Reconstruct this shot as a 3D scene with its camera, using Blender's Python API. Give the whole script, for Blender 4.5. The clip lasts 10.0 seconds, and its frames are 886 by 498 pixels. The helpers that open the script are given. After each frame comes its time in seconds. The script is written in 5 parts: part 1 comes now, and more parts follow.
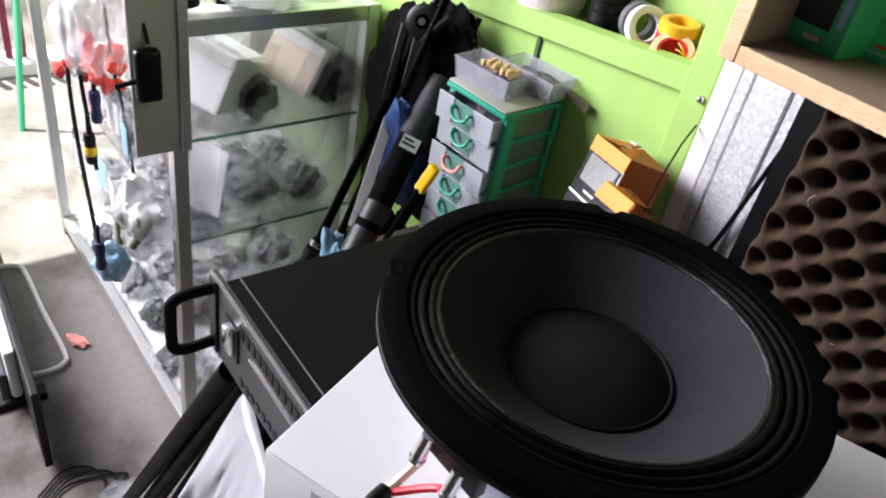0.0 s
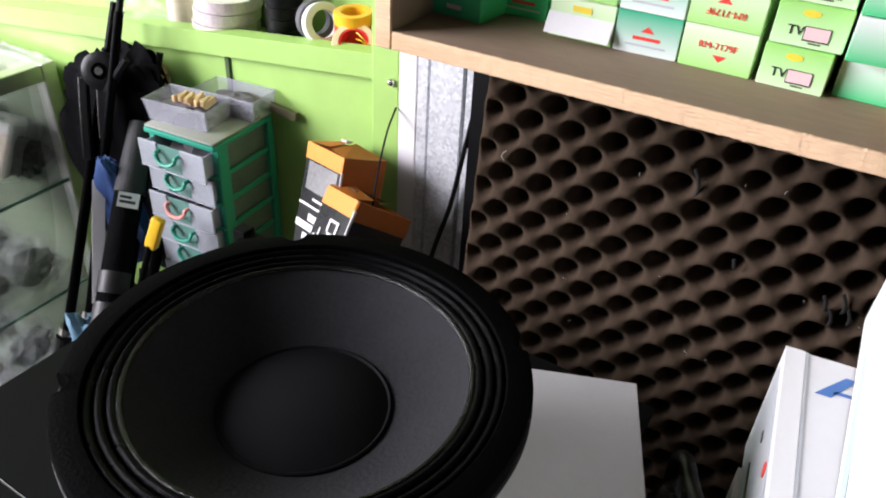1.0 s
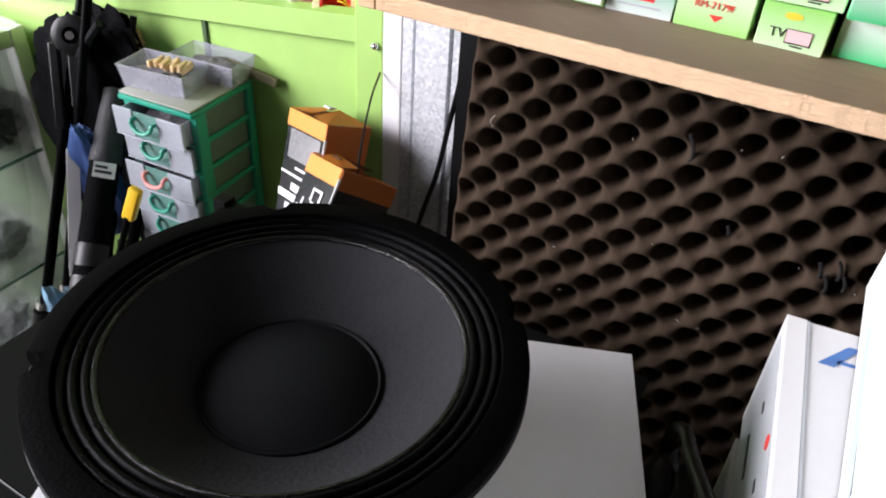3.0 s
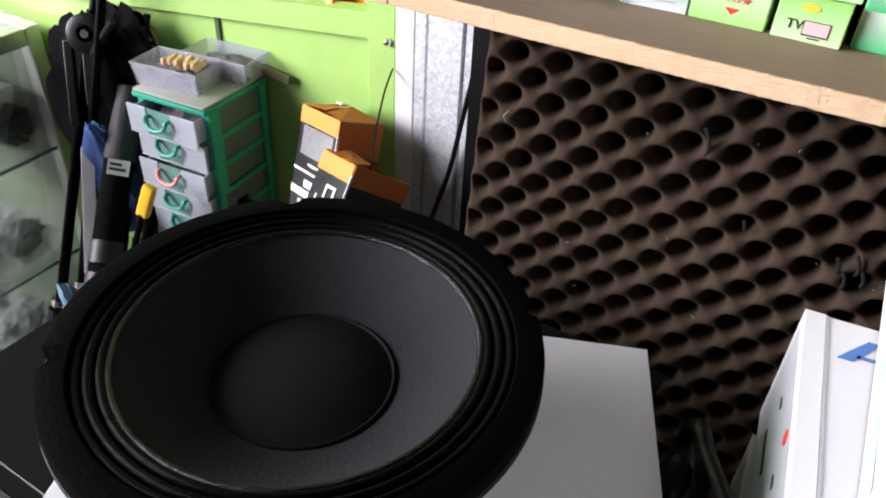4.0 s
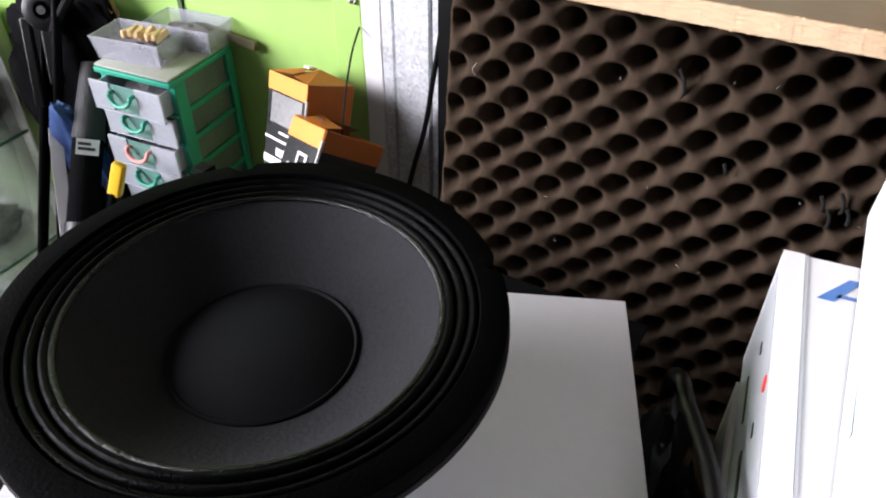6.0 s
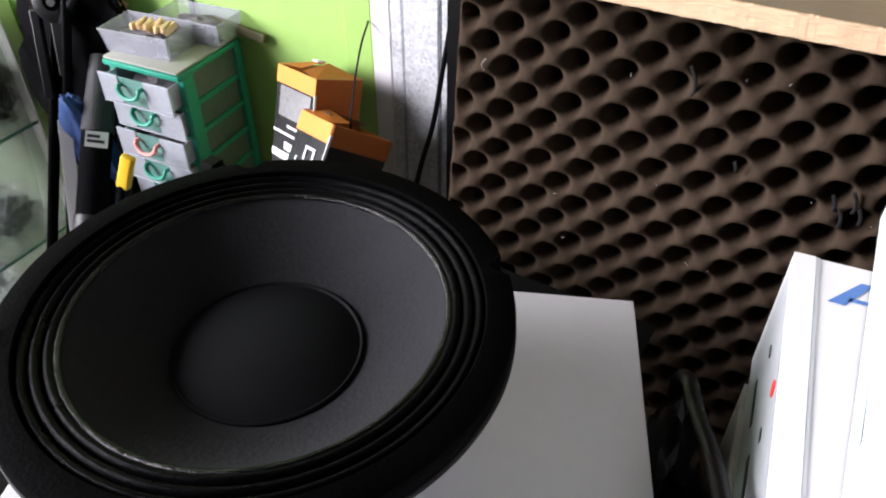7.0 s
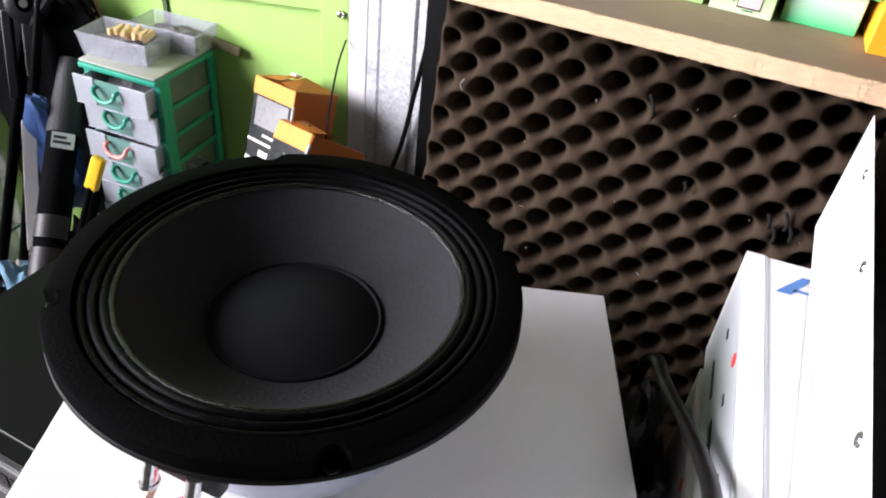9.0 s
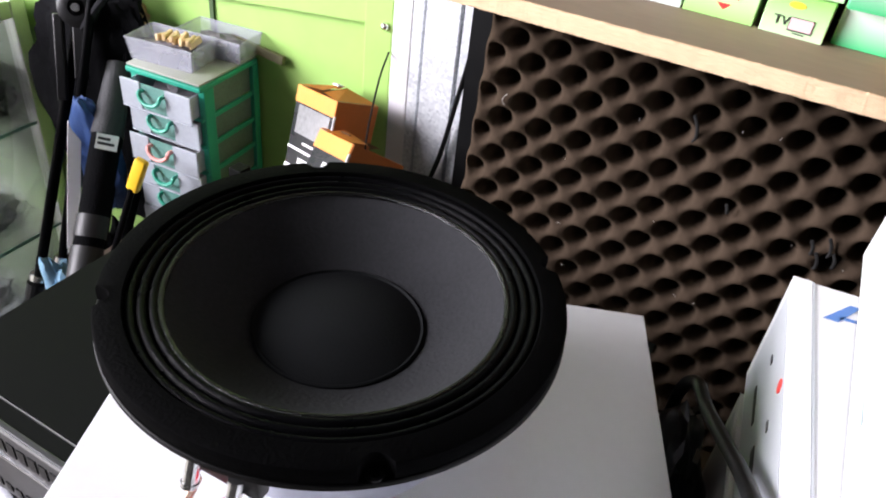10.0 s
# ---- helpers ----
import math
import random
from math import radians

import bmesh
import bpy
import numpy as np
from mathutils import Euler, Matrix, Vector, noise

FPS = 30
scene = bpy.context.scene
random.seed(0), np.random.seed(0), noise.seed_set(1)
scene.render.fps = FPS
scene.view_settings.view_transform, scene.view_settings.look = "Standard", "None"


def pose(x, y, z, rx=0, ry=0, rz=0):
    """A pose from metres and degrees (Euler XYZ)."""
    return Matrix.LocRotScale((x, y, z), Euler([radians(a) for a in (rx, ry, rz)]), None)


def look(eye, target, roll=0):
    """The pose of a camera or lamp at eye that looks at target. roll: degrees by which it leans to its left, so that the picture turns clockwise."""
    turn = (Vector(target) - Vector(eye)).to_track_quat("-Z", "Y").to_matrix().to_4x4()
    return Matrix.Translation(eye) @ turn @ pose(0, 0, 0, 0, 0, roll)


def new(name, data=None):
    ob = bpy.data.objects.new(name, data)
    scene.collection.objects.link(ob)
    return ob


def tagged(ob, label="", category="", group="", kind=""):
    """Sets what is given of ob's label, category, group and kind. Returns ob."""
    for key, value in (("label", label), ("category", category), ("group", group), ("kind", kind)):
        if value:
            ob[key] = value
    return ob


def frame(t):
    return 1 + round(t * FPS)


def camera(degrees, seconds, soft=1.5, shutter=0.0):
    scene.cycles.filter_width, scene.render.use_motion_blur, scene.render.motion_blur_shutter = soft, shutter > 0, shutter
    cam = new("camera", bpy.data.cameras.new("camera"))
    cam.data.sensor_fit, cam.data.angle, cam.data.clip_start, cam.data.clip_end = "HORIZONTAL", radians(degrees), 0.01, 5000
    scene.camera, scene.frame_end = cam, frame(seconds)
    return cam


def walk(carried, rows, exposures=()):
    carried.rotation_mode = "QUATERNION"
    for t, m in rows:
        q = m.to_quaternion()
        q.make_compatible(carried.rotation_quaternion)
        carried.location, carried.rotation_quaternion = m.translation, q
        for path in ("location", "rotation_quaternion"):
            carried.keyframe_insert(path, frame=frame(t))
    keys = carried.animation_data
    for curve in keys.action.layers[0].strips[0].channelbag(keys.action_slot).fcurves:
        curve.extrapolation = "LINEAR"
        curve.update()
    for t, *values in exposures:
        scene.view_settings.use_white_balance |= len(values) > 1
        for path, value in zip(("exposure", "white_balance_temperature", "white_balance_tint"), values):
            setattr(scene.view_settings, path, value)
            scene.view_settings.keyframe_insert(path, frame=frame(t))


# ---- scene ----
cam = camera(60.7, 10.0, soft=2.0)
PATH = [
    (0, (-0.081, -0.006, 1.441), (-1.245, 1.134, 0.281), 11.6),
    (0.5, (-0.034, 0.036, 1.46), (-1.141, 1.209, 0.277), 4.7),
    (1, (-0.042, 0.063, 1.466), (-0.821, 1.518, 0.336), 3.5),
    (1.5, (-0.067, 0.062, 1.459), (-0.667, 1.6, 0.33), 5.0),
    (2, (-0.065, 0.064, 1.467), (-0.656, 1.593, 0.321), 5.0),
    (2.5, (-0.067, 0.056, 1.454), (-0.709, 1.552, 0.293), 6.3),
    (2.7, (-0.06, 0.064, 1.455), (-0.738, 1.528, 0.274), 5.6),
    (3.8, (-0.049, 0.082, 1.447), (-0.791, 1.501, 0.249), 3.0),
    (4, (-0.054, 0.075, 1.45), (-0.796, 1.495, 0.253), 3.3),
    (4.5, (-0.048, 0.081, 1.446), (-0.741, 1.501, 0.22), 3.5),
    (5, (-0.043, 0.086, 1.448), (-0.722, 1.505, 0.212), 2.8),
    (5.5, (-0.039, 0.097, 1.44), (-0.719, 1.492, 0.179), 1.6),
    (5.7, (-0.04, 0.097, 1.438), (-0.744, 1.472, 0.168), 0.2),
    (6.8, (-0.043, 0.098, 1.434), (-0.765, 1.463, 0.163), 0.6),
    (7, (-0.043, 0.102, 1.438), (-0.765, 1.451, 0.15), 0.1),
    (7.5, (-0.041, 0.098, 1.435), (-0.755, 1.468, 0.165), 1.1),
    (8, (-0.043, 0.091, 1.441), (-0.729, 1.468, 0.163), 1.8),
    (8.5, (-0.038, 0.08, 1.453), (-0.666, 1.542, 0.24), 4.6),
    (9, (-0.062, 0.028, 1.448), (-0.63, 1.513, 0.234), 6.5),
    (9.5, (-0.073, 0.016, 1.449), (-0.705, 1.502, 0.268), 6.5),
    (10, (-0.072, 0.022, 1.446), (-0.711, 1.497, 0.256), 7.2),
]
walk(cam, [(t, look(eye, target, roll)) for t, eye, target, roll in PATH],
     exposures=[(0, 1.53), (0.5, 1.5), (2.5, 1.5), (4.5, 1.62), (5.5, 1.74), (7, 1.74), (8.0, 1.82), (8.5, 1.86), (10, 1.88)])


# ---- light ----
world = bpy.data.worlds.new("sky")
scene.world = world
world.use_nodes = True
wn = world.node_tree.nodes
sky = wn.new("ShaderNodeTexSky")
sky.sky_type, sky.sun_disc, sky.sun_elevation, sky.sun_rotation = "NISHITA", False, radians(72), radians(-90)
world.node_tree.links.new(sky.outputs[0], wn["Background"].inputs[0])
wn["Background"].inputs[1].default_value = 0.06
sun = new("sun", bpy.data.lights.new("sun", "SUN"))
sun.data.energy, sun.data.angle, sun.data.color = 5.0, radians(0.5), (1.0, 0.96, 0.9)
sun.matrix_world = look((-3.1, -0.6, 6.0), (-1.9, 0.0, 0.0))
day = new("daylight_opening", bpy.data.lights.new("daylight_opening", "AREA"))
day.data.shape, day.data.size, day.data.size_y, day.data.energy, day.data.color = "RECTANGLE", 1.5, 1.3, 72.0, (1.0, 0.96, 1.05)
day.matrix_world = look((-2.45, -0.75, 1.85), (-0.2, 0.4, 1.1))


# ---- materials ----
def mat(name, color, rough=0.5, metal=0.0, vary=0.12, scale=40.0, bump=0.05, dirt=0.0, dirt_color=(0.12, 0.1, 0.08), alpha=1.0, trans=0.0, coat=0.0, pieces=0.0, spec=0.5, stretch=(1, 1, 1)):
    """A procedural surface: base colour with fine grain, larger stains, fine relief."""
    m = bpy.data.materials.new(name)
    m.use_nodes = True
    n, l = m.node_tree.nodes, m.node_tree.links
    b = n["Principled BSDF"]
    tc = n.new("ShaderNodeTexCoord")
    mp = n.new("ShaderNodeMapping")
    mp.inputs["Scale"].default_value = stretch
    l.new(tc.outputs["Object"], mp.inputs[0])
    fine, wide = n.new("ShaderNodeTexNoise"), n.new("ShaderNodeTexNoise")
    fine.inputs["Scale"].default_value, fine.inputs["Detail"].default_value = scale * 6, 6
    wide.inputs["Scale"].default_value, wide.inputs["Detail"].default_value = scale * 0.35, 5
    for t in (fine, wide):
        l.new(mp.outputs[0], t.inputs["Vector"])
    mix = n.new("ShaderNodeMix")
    mix.data_type = "RGBA"
    lo = [max(0, c * (1 - 1.3 * vary)) for c in color]
    hi = [min(1, c * (1 + 1.3 * vary)) for c in color]
    mix.inputs["A"].default_value, mix.inputs["B"].default_value = (*lo, 1), (*hi, 1)
    add = n.new("ShaderNodeMath")
    add.operation = "MULTIPLY_ADD"
    l.new(fine.outputs["Fac"], add.inputs[0])
    add.inputs[1].default_value = 0.5
    half = n.new("ShaderNodeMath")
    half.operation = "MULTIPLY"
    l.new(wide.outputs["Fac"], half.inputs[0])
    half.inputs[1].default_value = 0.5
    l.new(half.outputs[0], add.inputs[2])
    l.new(add.outputs[0], mix.inputs["Factor"])
    out = mix.outputs["Result"]
    if dirt > 0:
        st = n.new("ShaderNodeTexNoise")
        st.inputs["Scale"].default_value, st.inputs["Detail"].default_value, st.inputs["Roughness"].default_value = scale * 0.2, 8, 0.65
        l.new(mp.outputs[0], st.inputs["Vector"])
        ramp = n.new("ShaderNodeValToRGB")
        ramp.color_ramp.elements[0].position, ramp.color_ramp.elements[1].position = 0.48, 0.75
        ramp.color_ramp.elements[0].color, ramp.color_ramp.elements[1].color = (0, 0, 0, 1), (dirt, dirt, dirt, 1)
        l.new(st.outputs["Fac"], ramp.inputs[0])
        m2 = n.new("ShaderNodeMix")
        m2.data_type = "RGBA"
        l.new(ramp.outputs[0], m2.inputs["Factor"])
        l.new(out, m2.inputs["A"])
        m2.inputs["B"].default_value = (*dirt_color, 1)
        out = m2.outputs["Result"]
    if pieces > 0:
        oi = n.new("ShaderNodeObjectInfo")
        hs = n.new("ShaderNodeHueSaturation")
        mr = n.new("ShaderNodeMapRange")
        mr.inputs["To Min"].default_value, mr.inputs["To Max"].default_value = 1 - pieces, 1 + pieces
        l.new(oi.outputs["Random"], mr.inputs[0])
        l.new(mr.outputs[0], hs.inputs["Value"])
        l.new(out, hs.inputs["Color"])
        out = hs.outputs[0]
    l.new(out, b.inputs["Base Color"])
    rr = n.new("ShaderNodeMapRange")
    rr.inputs["To Min"].default_value, rr.inputs["To Max"].default_value = max(0.02, rough - 0.12), min(1, rough + 0.12)
    l.new(wide.outputs["Fac"], rr.inputs[0])
    l.new(rr.outputs[0], b.inputs["Roughness"])
    b.inputs["Metallic"].default_value, b.inputs["Alpha"].default_value = metal, alpha
    b.inputs["Transmission Weight"].default_value, b.inputs["Coat Weight"].default_value = trans, coat
    b.inputs["Specular IOR Level"].default_value = spec
    if bump > 0:
        bp = n.new("ShaderNodeBump")
        bp.inputs["Strength"].default_value, bp.inputs["Distance"].default_value = bump, 0.004
        l.new(fine.outputs["Fac"], bp.inputs["Height"])
        l.new(bp.outputs[0], b.inputs["Normal"])
    return m


GREEN_WALL = mat("green_wall_paint", (0.34, 0.55, 0.145), 0.45, vary=0.12, scale=6, bump=0.06, dirt=0.35, dirt_color=(0.22, 0.33, 0.11))
CONCRETE = mat("concrete", (0.19, 0.177, 0.16), 0.75, vary=0.3, scale=9, bump=0.4, dirt=1.5, dirt_color=(0.05, 0.041, 0.032))
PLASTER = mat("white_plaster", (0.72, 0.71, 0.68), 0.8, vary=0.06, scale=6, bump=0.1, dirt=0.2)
# near-black for unseen surfaces, so that they return little fill light
LOW_BOUNCE_PLASTER = mat("low_bounce_plaster", (0.03, 0.029, 0.028), 0.9, vary=0.1, scale=6, bump=0.1, dirt=0.2, dirt_color=(0.02, 0.02, 0.02), spec=0.1)
WHITE_WOOD = mat("white_painted_wood", (0.78, 0.77, 0.78), 0.6, vary=0.05, scale=14, bump=0.15, dirt=0.25, dirt_color=(0.4, 0.36, 0.42), stretch=(1, 1, 0.3))
PLY_FACE = mat("plywood_dusty_face", (0.3, 0.215, 0.15), 0.75, vary=0.2, scale=18, bump=0.2, dirt=0.4, dirt_color=(0.16, 0.115, 0.085), stretch=(0.35, 1, 1))
PLY_EDGE = mat("plywood_raw_edge", (0.74, 0.52, 0.33), 0.9, vary=0.22, scale=40, bump=0.5, dirt=0.45, dirt_color=(0.5, 0.32, 0.18), stretch=(0.35, 1, 2.2), spec=0.1)
FOAM = mat("acoustic_foam", (0.05, 0.0355, 0.025), 0.95, vary=0.25, scale=30, bump=0.2, spec=0.0, dirt=0.5, dirt_color=(0.036, 0.026, 0.018))
CONE = mat("paper_cone", (0.028, 0.0285, 0.0305), 0.7, vary=0.35, scale=60, bump=0.25, spec=0.02, dirt=0.4, dirt_color=(0.03, 0.03, 0.032))
CAP = mat("dust_cap", (0.011, 0.0118, 0.0124), 0.6, vary=0.3, scale=90, bump=0.08, spec=0.03)
SURROUND = mat("coated_cloth_surround", (0.002, 0.002, 0.0024), 0.3, vary=0.5, scale=150, bump=0.25, spec=0.035)
BEAD = mat("glossy_glue", (0.002, 0.002, 0.002), 0.24, vary=0.4, scale=90, bump=0.4, spec=0.3)
GASKET = mat("black_rubber_gasket", (0.0014, 0.0014, 0.0015), 0.75, vary=0.4, scale=90, bump=0.2, spec=0.015, dirt=0.15, dirt_color=(0.006, 0.006, 0.006))
BASKET = mat("black_cast_basket", (0.002, 0.002, 0.002), 0.5, vary=0.2, scale=60, bump=0.1, spec=0.1)
MAGNET = mat("zinc_magnet", (0.5, 0.52, 0.6), 0.4, metal=0.6, vary=0.08, scale=30)
GREY_METAL = mat("dull_grey_metal", (0.3, 0.3, 0.3), 0.45, metal=0.6, vary=0.1)
STEEL = mat("bright_steel", (0.7, 0.7, 0.7), 0.25, metal=1.0, vary=0.06)
ALU = mat("brushed_aluminium", (0.6, 0.6, 0.59), 0.38, metal=0.85, vary=0.1, scale=20, dirt=0.25, dirt_color=(0.3, 0.29, 0.27))
COVER = mat("grey_painted_cover", (0.5, 0.49, 0.46), 0.6, vary=0.08, scale=12, dirt=0.3, dirt_color=(0.25, 0.22, 0.18))
WHITE_CARD = mat("white_cardboard", (0.68, 0.68, 0.69), 0.6, vary=0.05, scale=20, bump=0.05, dirt=0.1, dirt_color=(0.58, 0.58, 0.6))
BLACK_PAINT = mat("black_powder_coat", (0.003, 0.0034, 0.003), 0.65, vary=0.2, scale=150, bump=0.06, spec=0.05)
BLACK_PANEL = mat("dark_grey_panel", (0.045, 0.045, 0.047), 0.4, metal=0.3, vary=0.1, scale=60)
BLACK = mat("black_plastic", (0.003, 0.003, 0.0033), 0.4, vary=0.2, scale=50, spec=0.22)
BLACK_CLOTH = mat("black_nylon", (0.003, 0.003, 0.0036), 0.85, vary=0.35, scale=60, bump=0.4, spec=0.05)
TUBE = mat("black_tube", (0.0025, 0.0025, 0.0028), 0.4, vary=0.2, scale=50, spec=0.025)
BLUE_CLOTH = mat("blue_nylon", (0.02, 0.06, 0.2), 0.6, vary=0.35, scale=30, bump=0.3)
PALE_BLUE = mat("pale_blue_film", (0.25, 0.45, 0.62), 0.35, vary=0.35, scale=20, bump=0.3)
YELLOW = mat("yellow_plastic", (0.8, 0.5, 0.02), 0.4, vary=0.08)
TEAL = mat("teal_plastic", (0.02, 0.3, 0.2), 0.4, vary=0.1, scale=30, dirt=0.2, dirt_color=(0.08, 0.26, 0.2))
DRAWER = mat("clear_drawer_plastic", (0.5, 0.53, 0.58), 0.3, vary=0.2, scale=40, alpha=0.7, dirt=0.4, dirt_color=(0.3, 0.32, 0.36))
DRAWER_FRONT = mat("cloudy_drawer_front", (0.46, 0.49, 0.54), 0.35, vary=0.2, scale=30, alpha=0.68, dirt=0.6, dirt_color=(0.3, 0.31, 0.36))
# smoky plastic, with the shade of the unlit side added to its colour
DRAWER_SIDE = mat("smoky_shaded_drawer_side", (0.17, 0.19, 0.18), 0.3, vary=0.5, scale=40, alpha=0.8, dirt=0.8, dirt_color=(0.08, 0.085, 0.085))
TRAY = mat("clear_tray_plastic", (0.5, 0.51, 0.58), 0.25, vary=0.12, scale=40, alpha=0.38)
DUST_TOP = mat("dusty_drawer_top", (0.3, 0.31, 0.27), 0.6, vary=0.12, scale=30, dirt=0.4, dirt_color=(0.2, 0.185, 0.14))
PINK = mat("pink_plastic", (0.75, 0.3, 0.27), 0.4, vary=0.08)
STUFFING = mat("mixed_small_parts", (0.13, 0.12, 0.13), 0.6, vary=0.8, scale=60, bump=0.5)
TAN = mat("tan_strips", (0.6, 0.42, 0.22), 0.6, vary=0.2, scale=50)
ORANGE_CARD = mat("orange_cardboard", (0.72, 0.26, 0.035), 0.5, vary=0.12, scale=20, dirt=0.3, dirt_color=(0.42, 0.13, 0.03))
BLACK_CARD = mat("black_printed_card", (0.02, 0.02, 0.021), 0.3, vary=0.25, scale=30, coat=0.3)
PRINT_WHITE = mat("white_print", (0.75, 0.75, 0.75), 0.5, vary=0.04)
# pale grey that paints a shine on glossy black card
GLOSS_SHINE = mat("painted_gloss_shine", (0.22, 0.22, 0.22), 0.4, vary=0.6, scale=30)
PRINT_RED = mat("red_print", (0.8, 0.05, 0.04), 0.5, vary=0.04)
PRINT_BLUE = mat("blue_print", (0.06, 0.17, 0.45), 0.5, vary=0.05)
PRINT_BLACK = mat("black_print", (0.02, 0.02, 0.022), 0.5, vary=0.05)
PRINT_GREY = mat("grey_print", (0.5, 0.52, 0.55), 0.5, vary=0.05)
PRINT_YELLOW = mat("yellow_print", (0.8, 0.62, 0.05), 0.5, vary=0.05)
PINK_PRINT = mat("pale_pink_print", (0.85, 0.55, 0.55), 0.5, vary=0.04)
MINT_BOX = mat("deep_green_card", (0.05, 0.5, 0.2), 0.45, vary=0.1, scale=20)
ORANGE_BOX = mat("bright_orange_card", (0.85, 0.4, 0.02), 0.5, vary=0.06)
WHITE_METAL = mat("white_enamel", (0.76, 0.77, 0.77), 0.35, vary=0.02, scale=20)
PALE_STRIPE = mat("pale_grey_recess", (0.6, 0.72, 0.74), 0.4, vary=0.03)
GLOSS_BLACK = mat("black_grille", (0.004, 0.004, 0.005), 0.4, vary=0.2, spec=0.3)
FILM = mat("clear_plastic_film", (0.7, 0.74, 0.74), 0.16, vary=0.1, scale=20, alpha=0.14)
WHITE_BAG = mat("white_plastic_bag", (0.42, 0.43, 0.46), 0.3, vary=0.15, scale=12, alpha=0.7)
BLACK_FILM = mat("black_plastic_film", (0.005, 0.005, 0.0055), 0.28, vary=0.3, scale=20, spec=0.25)
RED_BITS = mat("red_sweets", (0.75, 0.07, 0.05), 0.4, vary=0.2)
DARK_RED = mat("maroon_paint", (0.2, 0.015, 0.05), 0.5, vary=0.15)
GREEN_POLE = mat("green_painted_pole", (0.1, 0.5, 0.28), 0.45, vary=0.08)
WHITE_CORD = mat("white_coated_wire", (0.75, 0.74, 0.72), 0.4, vary=0.05)
BEIGE_WIRE = mat("beige_wire", (0.7, 0.55, 0.42), 0.45, vary=0.05)
RED_WIRE = mat("red_wire", (0.6, 0.02, 0.04), 0.4, vary=0.08)
TABLE_WOOD = mat("dark_table_wood", (0.1, 0.07, 0.05), 0.6, vary=0.2, scale=15)
BROWN_CARD = mat("brown_cardboard", (0.33, 0.2, 0.11), 0.75, vary=0.12, scale=20)
PALE_WOOD = mat("pale_wood_grain", (0.76, 0.66, 0.54), 0.6, vary=0.12, scale=20)
TAPE_CREAM = mat("cream_tape", (0.75, 0.62, 0.38), 0.35, vary=0.08)


def galvanised():
    m = mat("galvanised_steel", (0.66, 0.68, 0.7), 0.5, metal=0.35, vary=0.05, scale=30, bump=0.03)
    n, l = m.node_tree.nodes, m.node_tree.links
    b = n["Principled BSDF"]
    tc = n.new("ShaderNodeTexCoord")
    v = n.new("ShaderNodeTexVoronoi")
    v.inputs["Scale"].default_value = 230
    l.new(tc.outputs["Object"], v.inputs["Vector"])
    r = n.new("ShaderNodeValToRGB")
    r.color_ramp.elements[0].color, r.color_ramp.elements[1].color = (0.48, 0.5, 0.53, 1), (0.78, 0.8, 0.82, 1)
    l.new(v.outputs["Color"], r.inputs[0])
    l.new(r.outputs[0], b.inputs["Base Color"])
    return m


def glass(name, tint):
    m = bpy.data.materials.new(name)
    m.use_nodes = True
    b = m.node_tree.nodes["Principled BSDF"]
    b.inputs["Base Color"].default_value = (*tint, 1)
    b.inputs["Roughness"].default_value, b.inputs["Transmission Weight"].default_value, b.inputs["IOR"].default_value = 0.03, 1.0, 1.45
    b.inputs["Alpha"].default_value = 0.35
    return m


GALV = galvanised()
GLASS = glass("clear_glass", (0.93, 0.97, 0.95))
GLASS_EDGE = mat("green_glass_edge", (0.12, 0.3, 0.22), 0.2, vary=0.05, alpha=0.8)


# ---- mesh helpers ----
def mesh_of(name, bm, material, smooth=False):
    bmesh.ops.recalc_face_normals(bm, faces=bm.faces)
    me = bpy.data.meshes.new(name)
    bm.to_mesh(me)
    bm.free()
    if smooth:
        me.shade_smooth()
        me.set_sharp_from_angle(angle=radians(40))
    me.materials.append(material)
    return me


def part(name, bm, material, parent=None, label="", smooth=False, m=None):
    ob = new(name, mesh_of(name, bm, material, smooth))
    if parent is not None:
        ob.parent = parent
    if m is not None:
        ob.matrix_basis = m
    if label:
        ob["label"] = label
    return ob


def thing(name, label, category, at=None, group="", kind=""):
    ob = new(name)
    ob.empty_display_size = 0.02
    if at is not None:
        ob.matrix_basis = at
    return tagged(ob, label, category, group, kind)


def box(x0, x1, y0, y1, z0, z1, bevel=0.0, seg=2, bm=None):
    out = bmesh.new()
    m = Matrix.Translation(((x0 + x1) / 2, (y0 + y1) / 2, (z0 + z1) / 2)) @ Matrix.Diagonal((x1 - x0, y1 - y0, z1 - z0, 1))
    bmesh.ops.create_cube(out, size=1, matrix=m)
    if bevel:
        bmesh.ops.bevel(out, geom=out.edges[:], offset=bevel, segments=seg, profile=0.5, affect="EDGES")
    return join(bm, out)


def join(bm, other, m=None):
    """Adds the geometry of other to bm (if there is a bm)."""
    if m is not None:
        other.transform(m)
    if bm is None:
        return other
    tmp = bpy.data.meshes.new("tmp")
    other.to_mesh(tmp)
    other.free()
    bm.from_mesh(tmp)
    bpy.data.meshes.remove(tmp)
    return bm


